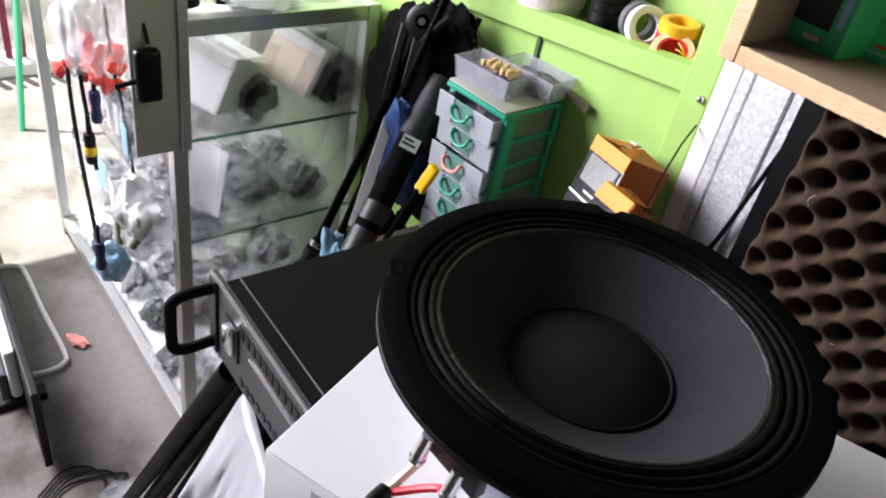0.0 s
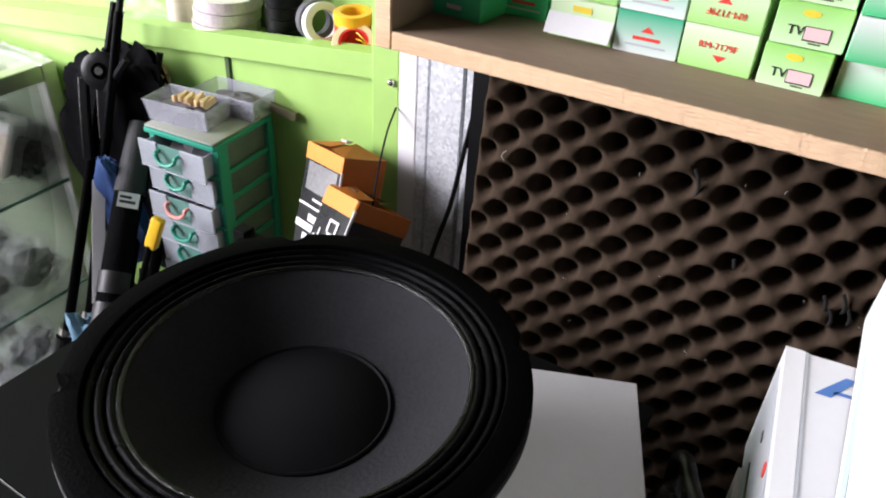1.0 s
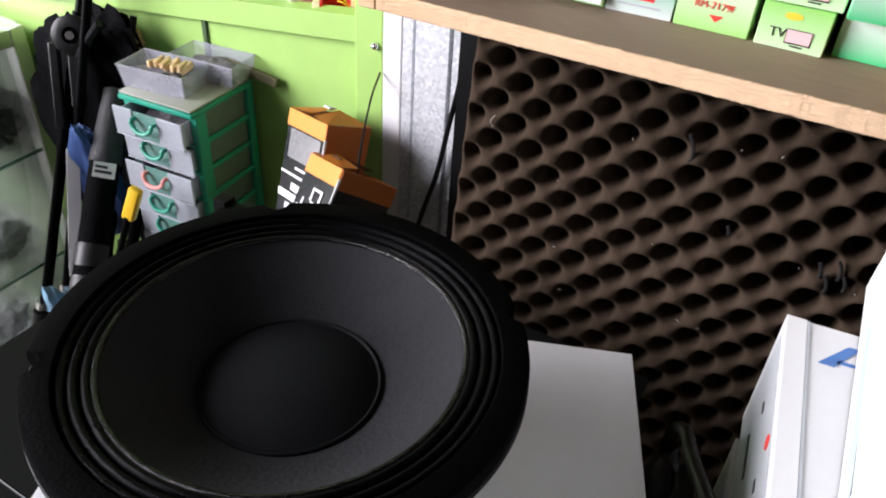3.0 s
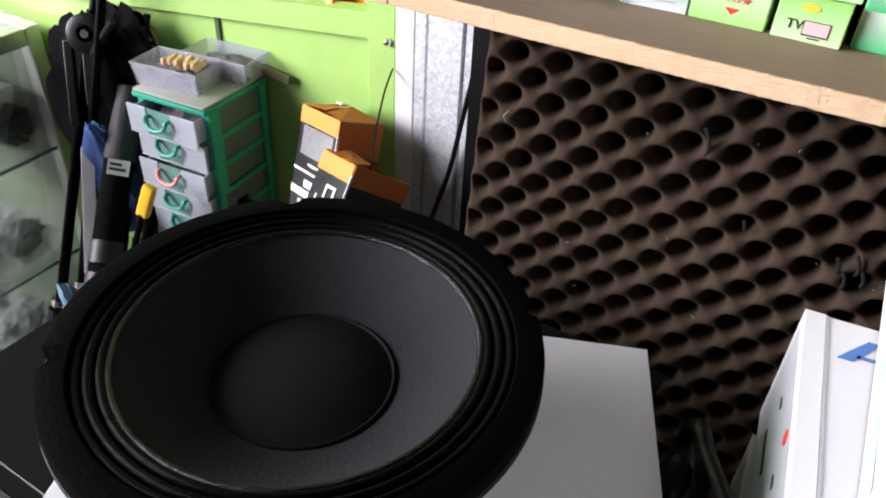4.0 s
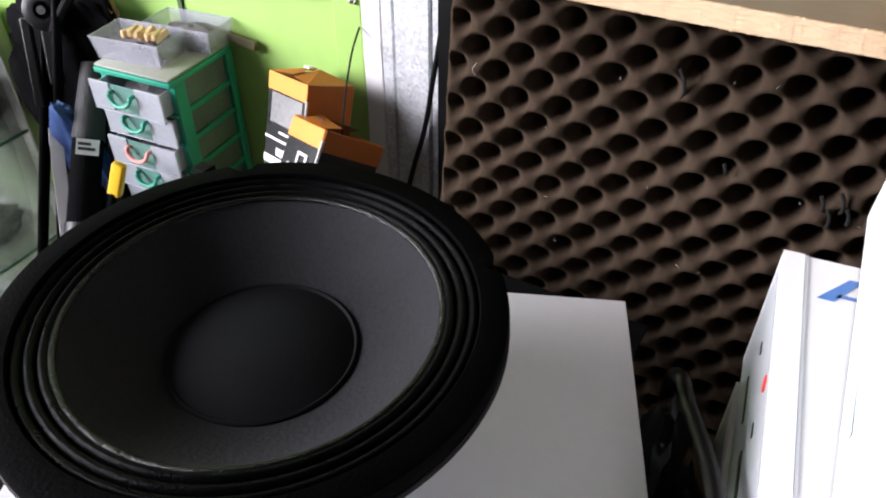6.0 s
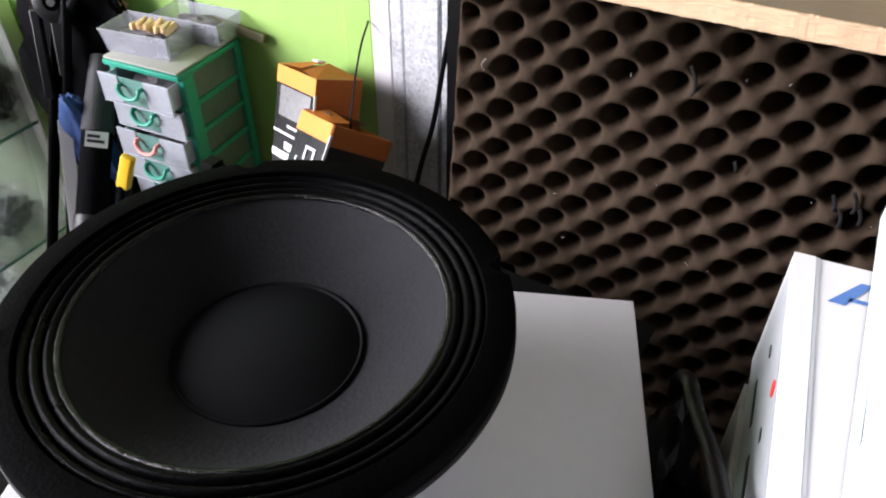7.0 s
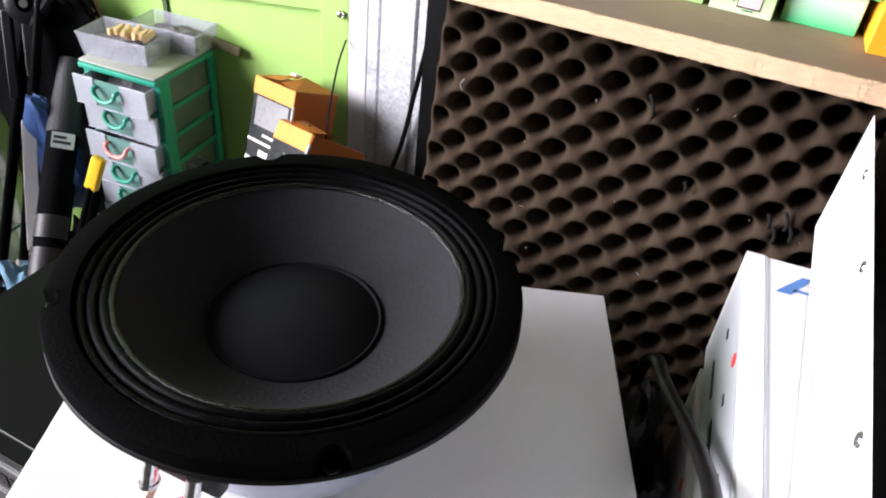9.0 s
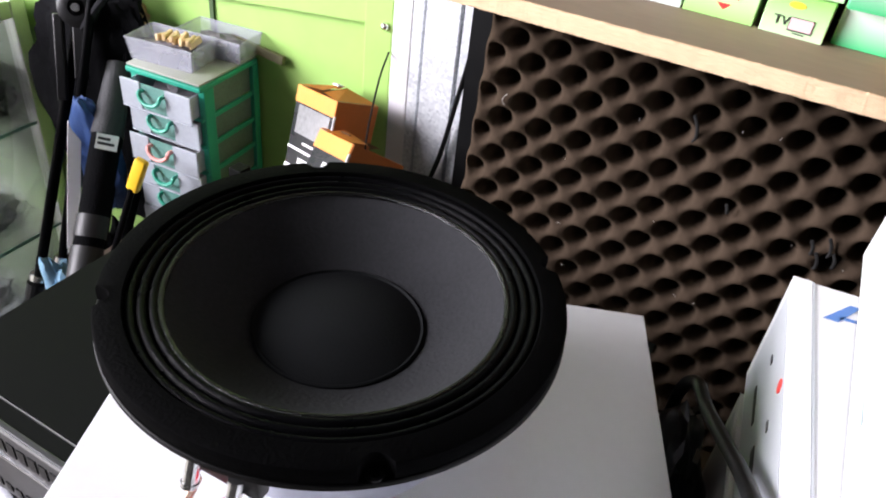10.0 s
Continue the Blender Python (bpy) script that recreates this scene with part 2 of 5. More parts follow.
def lathe(profile, n=64, bm=None, arc=None):
    """Turns a line of (radius, height) about z."""
    out = bmesh.new()
    rings = []
    for r, z in profile:
        if r < 1e-6:
            rings.append([out.verts.new((0, 0, z))])
        else:
            rings.append([out.verts.new((r * math.cos(2 * math.pi * i / n), r * math.sin(2 * math.pi * i / n), z)) for i in range(n)])
    for a, b in zip(rings, rings[1:]):
        for i in range(n):
            k = (i + 1) % n
            if len(a) == 1 and len(b) == 1:
                continue
            if len(a) == 1:
                out.faces.new((a[0], b[i], b[k]))
            elif len(b) == 1:
                out.faces.new((a[i], a[k], b[0]))
            else:
                out.faces.new((a[i], a[k], b[k], b[i]))
    return join(bm, out)


def rod(a, b, r, r2=None, n=12, bm=None):
    out = bmesh.new()
    a, b = Vector(a), Vector(b)
    bmesh.ops.create_cone(out, cap_ends=True, segments=n, radius1=r, radius2=r if r2 is None else r2, depth=(b - a).length)
    out.transform(Matrix.Translation((a + b) / 2) @ (b - a).to_track_quat("Z", "Y").to_matrix().to_4x4())
    return join(bm, out)


def smooth_line(pts, steps=8):
    """Catmull-Rom points through pts."""
    p = [Vector(q) for q in pts]
    p = [p[0] * 2 - p[1]] + p + [p[-1] * 2 - p[-2]]
    out = []
    for i in range(1, len(p) - 2):
        for s in range(steps):
            t = s / steps
            a, b, c, d = p[i - 1:i + 3]
            out.append(0.5 * ((2 * b) + (c - a) * t + (2 * a - 5 * b + 4 * c - d) * t * t + (3 * b - a - 3 * c + d) * t ** 3))
    return out + [p[-2]]


def hose(pts, r, n=8, steps=8, bm=None, closed=False):
    """A round cable through the points."""
    line = smooth_line(pts, steps)
    out = bmesh.new()
    rings = []
    up = Vector((0.31, 0.2, 0.93))
    for i, p in enumerate(line):
        d = (line[min(i + 1, len(line) - 1)] - line[max(i - 1, 0)]).normalized()
        u = (up - d * up.dot(d)).normalized()
        v = d.cross(u)
        up = u
        rings.append([out.verts.new(p + r * (u * math.cos(2 * math.pi * k / n) + v * math.sin(2 * math.pi * k / n))) for k in range(n)])
    for a, b in zip(rings, rings[1:]):
        for k in range(n):
            out.faces.new((a[k], a[(k + 1) % n], b[(k + 1) % n], b[k]))
    out.faces.new(rings[0]), out.faces.new(rings[-1])
    return join(bm, out)


def crumple(rx, ry, rz, seed, amp=0.25, level=4, freq=3.0, flat=0.0):
    """A creased closed sack of about those half sizes, its base flat at z=0."""
    out = bmesh.new()
    bmesh.ops.create_icosphere(out, subdivisions=level, radius=1)
    off = Vector((seed * 7.3, seed * 3.1, seed * 1.7))
    for v in out.verts:
        p = v.co.copy()
        d = 1 + amp * (noise.noise(p * freq * 0.5 + off) + 0.55 * abs(noise.noise(p * freq * 1.6 + off)) - 0.3)
        d += amp * 0.3 * abs(noise.noise(p * freq * 4 + off))
        q = p * d
        v.co = Vector((q.x * rx, q.y * ry, max(q.z, -1 + flat) * rz + rz * (1 - flat)))
    return out


def tray_shell(x0, x1, y0, y1, z0, z1, t, taper=0.0):
    """An open-topped box with walls of thickness t, narrower below by taper."""
    out = bmesh.new()

    def ring(x0, x1, y0, y1, z):
        return [out.verts.new(c) for c in ((x0, y0, z), (x1, y0, z), (x1, y1, z), (x0, y1, z))]
    k = taper
    rs = [ring(x0 + k, x1 - k, y0 + k, y1 - k, z0), ring(x0, x1, y0, y1, z1), ring(x0 + t, x1 - t, y0 + t, y1 - t, z1), ring(x0 + t + k, x1 - t - k, y0 + t + k, y1 - t - k, z0 + t)]
    for a, b in zip(rs, rs[1:]):
        for i in range(4):
            out.faces.new((a[i], a[(i + 1) % 4], b[(i + 1) % 4], b[i]))
    out.faces.new(rs[0][::-1]), out.faces.new(rs[3])
    return out


def writing(text, size, material, parent, m, name="lettering"):
    """Letters of the built-in font, flat and thin, as a mesh."""
    cu = bpy.data.curves.new("txt", "FONT")
    cu.body, cu.size, cu.extrude = text, size, 0.0002
    cu.align_x, cu.align_y = "CENTER", "CENTER"
    tmp = bpy.data.objects.new("txt", cu)
    scene.collection.objects.link(tmp)
    bpy.context.view_layer.update()
    me = bpy.data.meshes.new_from_object(tmp.evaluated_get(bpy.context.evaluated_depsgraph_get()))
    bpy.data.objects.remove(tmp)
    me.materials.clear()
    me.materials.append(material)
    ob = new(name, me)
    ob.parent, ob.matrix_basis = parent, m
    return ob


def structure(name, bm, material, label, category, smooth=False):
    return tagged(part(name, bm, material, smooth=smooth), label, category, kind="structure")


# ---- structure ----
structure("floor", box(-40, 3.2, -30, 30, -0.12, 0.0), CONCRETE, "stained grey concrete shop floor running out into daylight", "floor")
# ceiling, south and east walls: added out of view, dark to limit ambient light
structure("ceiling", box(-2.5, 2.4, -2.6, 1.0, 2.6, 2.7), LOW_BOUNCE_PLASTER, "unseen near-black ceiling added to cut bounced light", "ceiling")
structure("wall_south", box(-2.5, 2.4, -2.6, -2.5, 0.0, 2.6), LOW_BOUNCE_PLASTER, "unseen near-black wall facing the shelves, added to cut bounced light", "wall")
structure("wall_east", box(2.3, 2.4, -2.5, 0.9, 0.0, 2.6), LOW_BOUNCE_PLASTER, "unseen near-black side wall added to cut bounced light", "wall")
structure("wall_north", box(-2.5, 2.3, 0.9, 1.0, 0.0, 1.5), GREEN_WALL, "bright green painted back wall", "wall")
# unseen upper part, kept dark so less green light bounces back
structure("wall_north_upper", box(-2.5, 2.3, 0.9, 1.0, 1.5, 2.6), LOW_BOUNCE_PLASTER, "unseen near-black upper back wall added to cut green bounce", "wall")


def rail_z(x):
    return 1.138 + 0.115 * (x + 0.535)


def sloped(x0, x1, y0, y1, lo, hi):
    """A board whose upper and lower edges follow the rail's slope."""
    out = bmesh.new()
    c = [out.verts.new((x, y, rail_z(x) + d)) for x in (x0, x1) for y in (y0, y1) for d in (lo, hi)]
    for f in ((0, 1, 3, 2), (4, 6, 7, 5), (0, 4, 5, 1), (2, 3, 7, 6), (0, 2, 6, 4), (1, 5, 7, 3)):
        out.faces.new([c[i] for i in f])
    return out


def panel_below():
    out = bmesh.new()
    c = []
    for x in (-2.2, -0.535):
        for y in (0.815, 0.83):
            c += [out.verts.new((x, y, 0.0)), out.verts.new((x, y, rail_z(x) - 0.03))]
    for f in ((0, 1, 3, 2), (4, 6, 7, 5), (0, 4, 5, 1), (2, 3, 7, 6), (0, 2, 6, 4), (1, 5, 7, 3)):
        out.faces.new([c[i] for i in f])
    return out


panel = structure("wall_panel", panel_below(), GREEN_WALL, "bright green painted plywood panel below a ledge", "wall panel")
part("rail", sloped(-2.2, -0.552, 0.804, 0.832, -0.032, 0.0), GREEN_WALL, panel)
part("ledge", sloped(-2.2, -0.535, 0.833, 0.898, -0.03, -0.016), GREEN_WALL, panel)
part("end_batten", box(-0.552, -0.512, 0.801, 0.834, 0.0, 1.34, 0.002), GREEN_WALL, panel)
part("cover_strip", box(-0.811, -0.804, 0.8115, 0.8145, 0.0, 1.072), mat("dark_green_joint", (0.05, 0.09, 0.03), 0.7), panel, "dark joint strip")
b = lathe([(0.0, 0.006), (0.003, 0.005), (0.005, 0.002), (0.005, 0.0), (0.0, 0.0)], 12)
part("screw_head", b, STEEL, panel, "steel screw head", True, pose(-0.522, 0.8, 1.108, 90))

structure("post", box(-0.511, -0.485, 0.799, 0.88, 0.0, 2.598, 0.002), WHITE_WOOD, "white painted wooden post, scuffed and lilac stained", "post")


def stud():
    """A folded steel channel: flat web, two pressed grooves, turned edges."""
    out = bmesh.new()
    line = [(-0.4845, 0.86), (-0.4845, 0.800), (-0.4715, 0.800), (-0.470, 0.806), (-0.468, 0.806), (-0.4665, 0.7985), (-0.4235, 0.7985), (-0.422, 0.806), (-0.420, 0.806), (-0.4185, 0.800), (-0.405, 0.800), (-0.405, 0.86)]
    lo = [out.verts.new((x, y, 0.0)) for x, y in line]
    hi = [out.verts.new((x, y, 2.599)) for x, y in line]
    for i in range(len(line)):
        k = (i + 1) % len(line)
        out.faces.new((lo[i], lo[k], hi[k], hi[i]))
    return out


structure("steel_stud", stud(), GALV, "galvanised steel wall stud with two pressed grooves", "stud")


def foam_y(x, z):
    """The foam's face leans a little back towards the shelf."""
    return 0.697 + 0.05 * (x + 0.1) + 0.1 * (z - 1.08)


def foam():
    """Egg-crate sheet: deep round pits on a diagonal grid between soft peaks."""
    x0, x1, z0, z1 = -0.352, 0.4, 0.55, 1.2205
    ox, oz, ux, uz, vx, vz = -0.315, 1.1765, 0.0427, -0.0007, 0.0213, -0.0208
    det = ux * vz - vx * uz
    nx, nz = 560, 500
    verts, faces = [], []
    for j in range(nz + 1):
        z = z0 + (z1 - z0) * j / nz
        for i in range(nx + 1):
            x = x0 + (x1 - x0) * i / nx
            sx = x + 0.0022 * noise.noise(Vector((x * 11, z * 11, 1.3)))
            sz = z + 0.0022 * noise.noise(Vector((x * 11, z * 11, 5.9)))
            p = ((sx - ox) * vz - (sz - oz) * vx) / det
            q = ((sz - oz) * ux - (sx - ox) * uz) / det
            h = 0.5 + 0.25 * (math.cos(2 * math.pi * (p + q)) + math.cos(2 * math.pi * p))
            fp, fq = math.floor(p), math.floor(q)
            near = min(math.hypot((p - c) * ux + (q - d) * vx, (p - c) * uz + (q - d) * vz) for c in (fp, fp + 1) for d in (fq, fq + 1))
            d = 0.009 * h + 0.048 * math.exp(-((near / 0.0086) ** 3.4))
            d += 0.0016 * noise.noise(Vector((x * 70, z * 70, 2))) * (1 - h) + 0.003 * noise.noise(Vector((x * 6, z * 6, 7)))
            d += 0.02 * max(0.0, 1 - (x - x0) / 0.012) ** 2
            verts.append((x, foam_y(x, z) + d, z))
    w = nx + 1
    for j in range(nz):
        for i in range(nx):
            faces.append((j * w + i, j * w + i + 1, (j + 1) * w + i + 1, (j + 1) * w + i))
    ring = [i for i in range(w)] + [j * w + nx for j in range(1, nz + 1)] + [nz * w + i for i in range(nx - 1, -1, -1)] + [j * w for j in range(nz - 1, 0, -1)]
    first = len(verts)
    verts += [(verts[k][0], 0.7665, verts[k][2]) for k in ring]
    for i in range(len(ring)):
        k = (i + 1) % len(ring)
        faces.append((ring[i], first + i, first + k, ring[k]))
    faces.append(tuple(range(first, first + len(ring))))
    tmp = bpy.data.meshes.new("tmp")
    tmp.from_pydata(verts, [], faces)
    out = bmesh.new()
    out.from_mesh(tmp)
    bpy.data.meshes.remove(tmp)
    return out


fs = tagged(part("acoustic_foam", foam(), FOAM, smooth=True), "dark grey-brown egg-crate acoustic foam sheet fixed under the shelf", "acoustic foam")
LINT = mat("pale_lint", (0.25, 0.23, 0.2), 0.8)
TEAR = mat("torn_foam_gap", (0.004, 0.0035, 0.003), 0.9)
rf = random.Random(3)
for i in range(12):
    x, z = rf.uniform(-0.33, 0.05), rf.uniform(0.95, 1.18)
    p = Vector((x, foam_y(x, z) - 0.0005, z))
    d = Vector((rf.uniform(-0.004, 0.004), 0.001, rf.uniform(-0.003, 0.003)))
    part("lint", hose([p, p + d * 0.5 + Vector((0, -0.001, 0.001)), p + d], 0.0004, 5, 3), LINT, fs)
for x, z, k in ((-0.13, 1.14, 1.0), (-0.078, 1.074, 0.4), (0.004, 1.062, 0.6), (0.018, 1.066, 0.8), (0.026, 1.055, 0.6), (0.012, 1.05, 0.7)):
    y = foam_y(x, z)
    part("tear", hose([(x - 0.003 * k, y - 0.0005, z + 0.014 * k), (x + 0.002 * k, y - 0.001, z + 0.005 * k), (x + 0.004 * k, y, z - 0.006 * k), (x + 0.002, y + 0.003, z - 0.013 * k)], 0.0017, 6, 4), TEAR, fs, "small dark tear")
part("stem_thread", hose([(-0.312, 0.688, 1.125), (-0.3155, 0.686, 1.119), (-0.313, 0.687, 1.113)], 0.0006, 6, 5), LINT, fs, "pale thread")
# added board; its black paints the shaded gap between stud and foam
tagged(part("backing_board", box(-0.395, 0.42, 0.768, 0.785, 0.0, 1.22), BLACK), "added black board behind the foam, filling the shaded gap", "board")

# plywood shelf unit over the foam
def ragged_edge(x0, x1):
    """The sawn board edge: a strip whose arrises are chipped and splintered."""
    out = bmesh.new()
    n = 700
    rows = []
    for i in range(n + 1):
        x = x0 + (x1 - x0) * i / n
        a, b = noise.noise(Vector((x * 90, 1, 0))), noise.noise(Vector((x * 320, 7, 0)))
        c, d = noise.noise(Vector((x * 70, 3, 0))), noise.noise(Vector((x * 260, 9, 0)))
        top, low = 1.2388 + 0.0006 * a + 0.0009 * abs(b), 1.2222 - 0.0005 * c - 0.0012 * max(0, d)
        y = 0.6292 + 0.0004 * c
        rows.append([out.verts.new(p) for p in ((x, 0.632, top), (x, y + 0.0007, top), (x, y, top - 0.0012), (x, y + 0.0003 * b, 1.2305), (x, y, low + 0.001), (x, y + 0.0006, low), (x, 0.632, low))])
    for p, q in zip(rows, rows[1:]):
        for k in range(7):
            j = (k + 1) % 7
            out.faces.new((p[k], p[j], q[j], q[k]))
    out.faces.new(rows[0])
    out.faces.new(rows[-1])
    return out


sh = thing("shelf_unit", "raw-edged plywood shelf unit with dusty brown top, full of boxes", "shelf")
part("shelf_board", box(-0.411, 0.9, 0.632, 0.795, 1.2222, 1.2388), PLY_FACE, sh)
part("front_edge", ragged_edge(-0.411, 0.9), PLY_EDGE, sh, "splintered pale plywood edge")
part("upright", box(-0.43, -0.4125, 0.632, 0.795, 1.222, 1.7), PLY_FACE, sh)
part("upright_edge", box(-0.43, -0.4125, 0.629, 0.632, 1.222, 1.7, 0.0008, 1), PLY_EDGE, sh, "pale plywood edge")
part("back_board", box(-0.411, 0.9, 0.797, 0.81, 1.24, 1.7), PLY_FACE, sh)
part("upper_board", box(-0.411, 0.9, 0.632, 0.795, 1.62, 1.638), PLY_FACE, sh)

# ---- work table and what stands on it ----
TOP = 0.925
tb = thing("work_table", "dark wooden work table under the amplifier and boxes", "table")
part("tabletop", box(-0.5, 0.75, 0.225, 0.54, TOP - 0.03, TOP, 0.002), TABLE_WOOD, tb)
for x in (-0.47, 0.72):
    for y in (0.255, 0.51):
        part("leg", box(x - 0.022, x + 0.022, y - 0.022, y + 0.022, 0.0, TOP - 0.03, 0.002), TABLE_WOOD, tb)


def amplifier():
    """Two-unit rack amplifier: chassis, top cover, front panel with slots, handle."""
    t = thing("power_amplifier", "black rack power amplifier with slotted grey front and handles", "amplifier", pose(-0.546, 0.207, 0, 0, 0, -2.0))
    z0, z1 = 0.932, 1.02
    part("chassis", box(0.006, 0.44, 0.012, 0.343, z0, z1 - 0.0025, 0.0015), BLACK_PAINT, t)
    part("top_cover", box(0.0, 0.444, 0.014, 0.345, z1 - 0.002, z1 + 0.0002), BLACK_PAINT, t)
    # thin metal strip stands in for the highlight along the cover's front edge
    part("cover_seam", box(0.001, 0.443, 0.0122, 0.0132, z1 - 0.0024, z1 - 0.0004), GREY_METAL, t, "bright line for the highlight along the cover seam")
    part("front_lip", box(-0.0, 0.444, 0.0005, 0.0115, z1 - 0.004, z1), BLACK_PAINT, t)
    fp = part("front_panel", box(-0.02, 0.464, -0.005, 0.0, z0, z1 + 0.001, 0.001), BLACK_PANEL, t)
    # front panel's edge highlights, added as bright metal strips
    part("top_edge_highlight", box(-0.0195, 0.4635, -0.0062, -0.005, z1 - 0.0022, z1 + 0.0006), GREY_METAL, fp, "bright line for an edge highlight")
    part("mid_edge_highlight", box(0.06, 0.4, -0.0064, -0.005, 0.0 + z0 + 0.052, z0 + 0.054), STEEL, fp, "bright line for an edge highlight")
    slot = mesh_of("slot", box(-0.0035, 0.0035, -0.0058, -0.0048, 0, 0.013), BLACK)
    slot2 = mesh_of("slot", box(-0.003, 0.003, -0.0058, -0.0048, 0, 0.008), BLACK)
    for i in range(34):
        o = new("slot", slot)
        o.parent, o.location = fp, (0.045 + i * 0.0108, 0, z0 + 0.062)
    for i in range(34):
        o = new("slot", slot2)
        o.parent, o.location = fp, (0.045 + i * 0.0108, 0, z0 + 0.008)
    part("power_switch", box(0.018, 0.034, -0.012, -0.005, z0 + 0.035, z0 + 0.06, 0.002), STEEL, t, "silver rocker switch", True)
    part("switch_bezel", box(0.013, 0.039, -0.0065, -0.005, z0 + 0.028, z0 + 0.066, 0.001), BLACK, t)
    for hx in (-0.012, 0.456):
        part("handle", hose([(hx, -0.004, z0 + 0.014), (hx, -0.03, z0 + 0.013), (hx, -0.042, z0 + 0.018), (hx, -0.044, z0 + 0.03), (hx, -0.044, z0 + 0.058), (hx, -0.042, z0 + 0.07), (hx, -0.03, z0 + 0.075), (hx, -0.004, z0 + 0.074)], 0.0052, 12, 6), BLACK_PAINT, t, smooth=True)
        part("handle_plate", box(hx - 0.007, hx + 0.007, -0.0075, -0.005, z0 + 0.003, z0 + 0.085, 0.001), BLACK, t)
    for x, y in ((0.03, 0.04), (0.41, 0.04), (0.03, 0.31), (0.41, 0.31)):
        part("rubber_foot", rod((x, y, TOP), (x, y, z0), 0.012, n=16), BLACK, t)
    part("rear_ear", box(-0.012, 0.004, 0.33, 0.346, z0 + 0.05, z1 + 0.006, 0.001), BLACK_PAINT, t)


amplifier()

# white carton below the woofer
wb = thing("white_carton", "plain white cardboard carton with small printed panel, resting on the amplifier", "box", pose(-0.332, 0.132, 0, 0, 0, 21.3))
part("carton_body", box(0, 0.343, 0, 0.25, 1.0215, 1.0795, 0.0015), WHITE_CARD, wb, smooth=True)
part("top_flap", box(0.0005, 0.3425, 0.0005, 0.2495, 1.0798, 1.0812, 0.0005, 1), WHITE_CARD, wb)
pn = part("print_panel", box(0.035, 0.13, -0.0006, 0.0002, 1.03, 1.073), PRINT_GREY, wb, "grey printed panel with dark writing")
for i in range(5):
    part("print_bar", box(0.04, 0.085 + 0.014 * (i % 3), -0.0011, -0.0006, 1.064 - i * 0.0075, 1.068 - i * 0.0075), PRINT_BLACK, pn)


def woofer():
    """Ten-inch driver lying on its magnet: gasket ring, pleated surround, cone, cap, basket, magnet, terminals."""
    cx, cy, z = -0.25, 0.296, 1.1785
    t = thing("woofer", "black ten-inch loudspeaker driver lying face up on its magnet", "loudspeaker driver", pose(cx, cy, 0, 0, 0, 41))
    R = 0.127
    # ring with four scalloped screw recesses
    out = bmesh.new()
    n = 288
    prof = [(0.112, -0.008), (0.1122, -0.001), (0.1128, 0.0), (0.1254, 0.0), (0.1265, -0.0008), (R, -0.003), (R, -0.0095), (0.1262, -0.0105), (0.1118, -0.0105), (0.112, -0.008)]
    rings = []
    for r, h in prof:
        ring = []
        for i in range(n):
            a = 2 * math.pi * i / n
            rr, hh = r, h
            for k in range(4):
                d = (a - k * math.pi / 2 + math.pi) % (2 * math.pi) - math.pi
                u = abs(d) * 0.126
                if u < 0.0075 and h > -0.0102 and r > 0.119:
                    s = math.sqrt(max(0, 1 - (u / 0.0075) ** 2))
                    if r > 0.1205:
                        rr = min(r, 0.1272 - 0.0085 * s)
            ring.append(out.verts.new((rr * math.cos(a), rr * math.sin(a), z + hh)))
        rings.append(ring)
    for p, q in zip(rings, rings[1:]):
        for i in range(n):
            k = (i + 1) % n
            out.faces.new((p[i], p[k], q[k], q[i]))
    part("gasket_ring", out, GASKET, t, smooth=True)
    fl = part("mounting_flange", lathe([(0.11, -0.0107 + z), (0.127, -0.0107 + z), (0.1276, -0.0113 + z), (0.1276, -0.0138 + z), (0.127, -0.0145 + z), (0.11, -0.0145 + z), (0.11, -0.0107 + z)], 128), BASKET, t, smooth=True)
    for k in range(4):
        a = k * math.pi / 2
        p = Vector((0.1228 * math.cos(a), 0.1228 * math.sin(a), z - 0.0106))
        part("screw_hole", lathe([(0.0045, 0.0012), (0.0045, 0.0), (0.0026, 0.0), (0.0026, 0.0012), (0.0045, 0.0012)], 20), BLACK, fl, "dark screw hole", True, Matrix.Translation(p))
    # surround with three rolls
    prof = [(0.1128, -0.005)]
    for i in range(37):
        u = i / 36
        r = 0.1122 - u * 0.0175
        prof.append((r, -0.0042 + 0.0028 * abs(math.sin(u * math.pi * 3)) ** 0.8 - 0.0015 * u))
    prof = [(r, h + z) for r, h in prof]
    part("surround", lathe(prof, 160), SURROUND, t, "glossy pleated cloth surround", True)
    part("edge_bead", lathe([(0.0943 + 0.0021 * math.cos(a), z - 0.0058 + 0.0021 * math.sin(a)) for a in [i * math.pi / 10 for i in range(11)]], 192), BEAD, t, "glossy glue bead", True)
    # cone: slightly flared
    prof = []
    for i in range(25):
        u = i / 24
        prof.append((0.0932 - 0.0437 * u, z - 0.0058 - 0.0287 * (1 - (1 - u) ** 1.4)))
    part("cone", lathe(prof, 160), CONE, t, "matt black paper cone", True)
    prof = [(0.0505, z - 0.035), (0.05, z - 0.0333), (0.0488, z - 0.0327), (0.0478, z - 0.0337)]
    for i in range(13):
        u = i / 12
        prof.append((0.0475 * (1 - u), z - 0.0339 + 0.0095 * (1 - (1 - u) ** 2)))
    part("dust_cap", lathe(prof, 128), CAP, t, "domed black dust cap", True)
    part("basket", lathe([(0.116, z - 0.0146), (0.114, z - 0.024), (0.095, z - 0.055), (0.072, z - 0.058), (0.068, z - 0.062), (0.06, z - 0.062)], 96), BASKET, t, smooth=True)
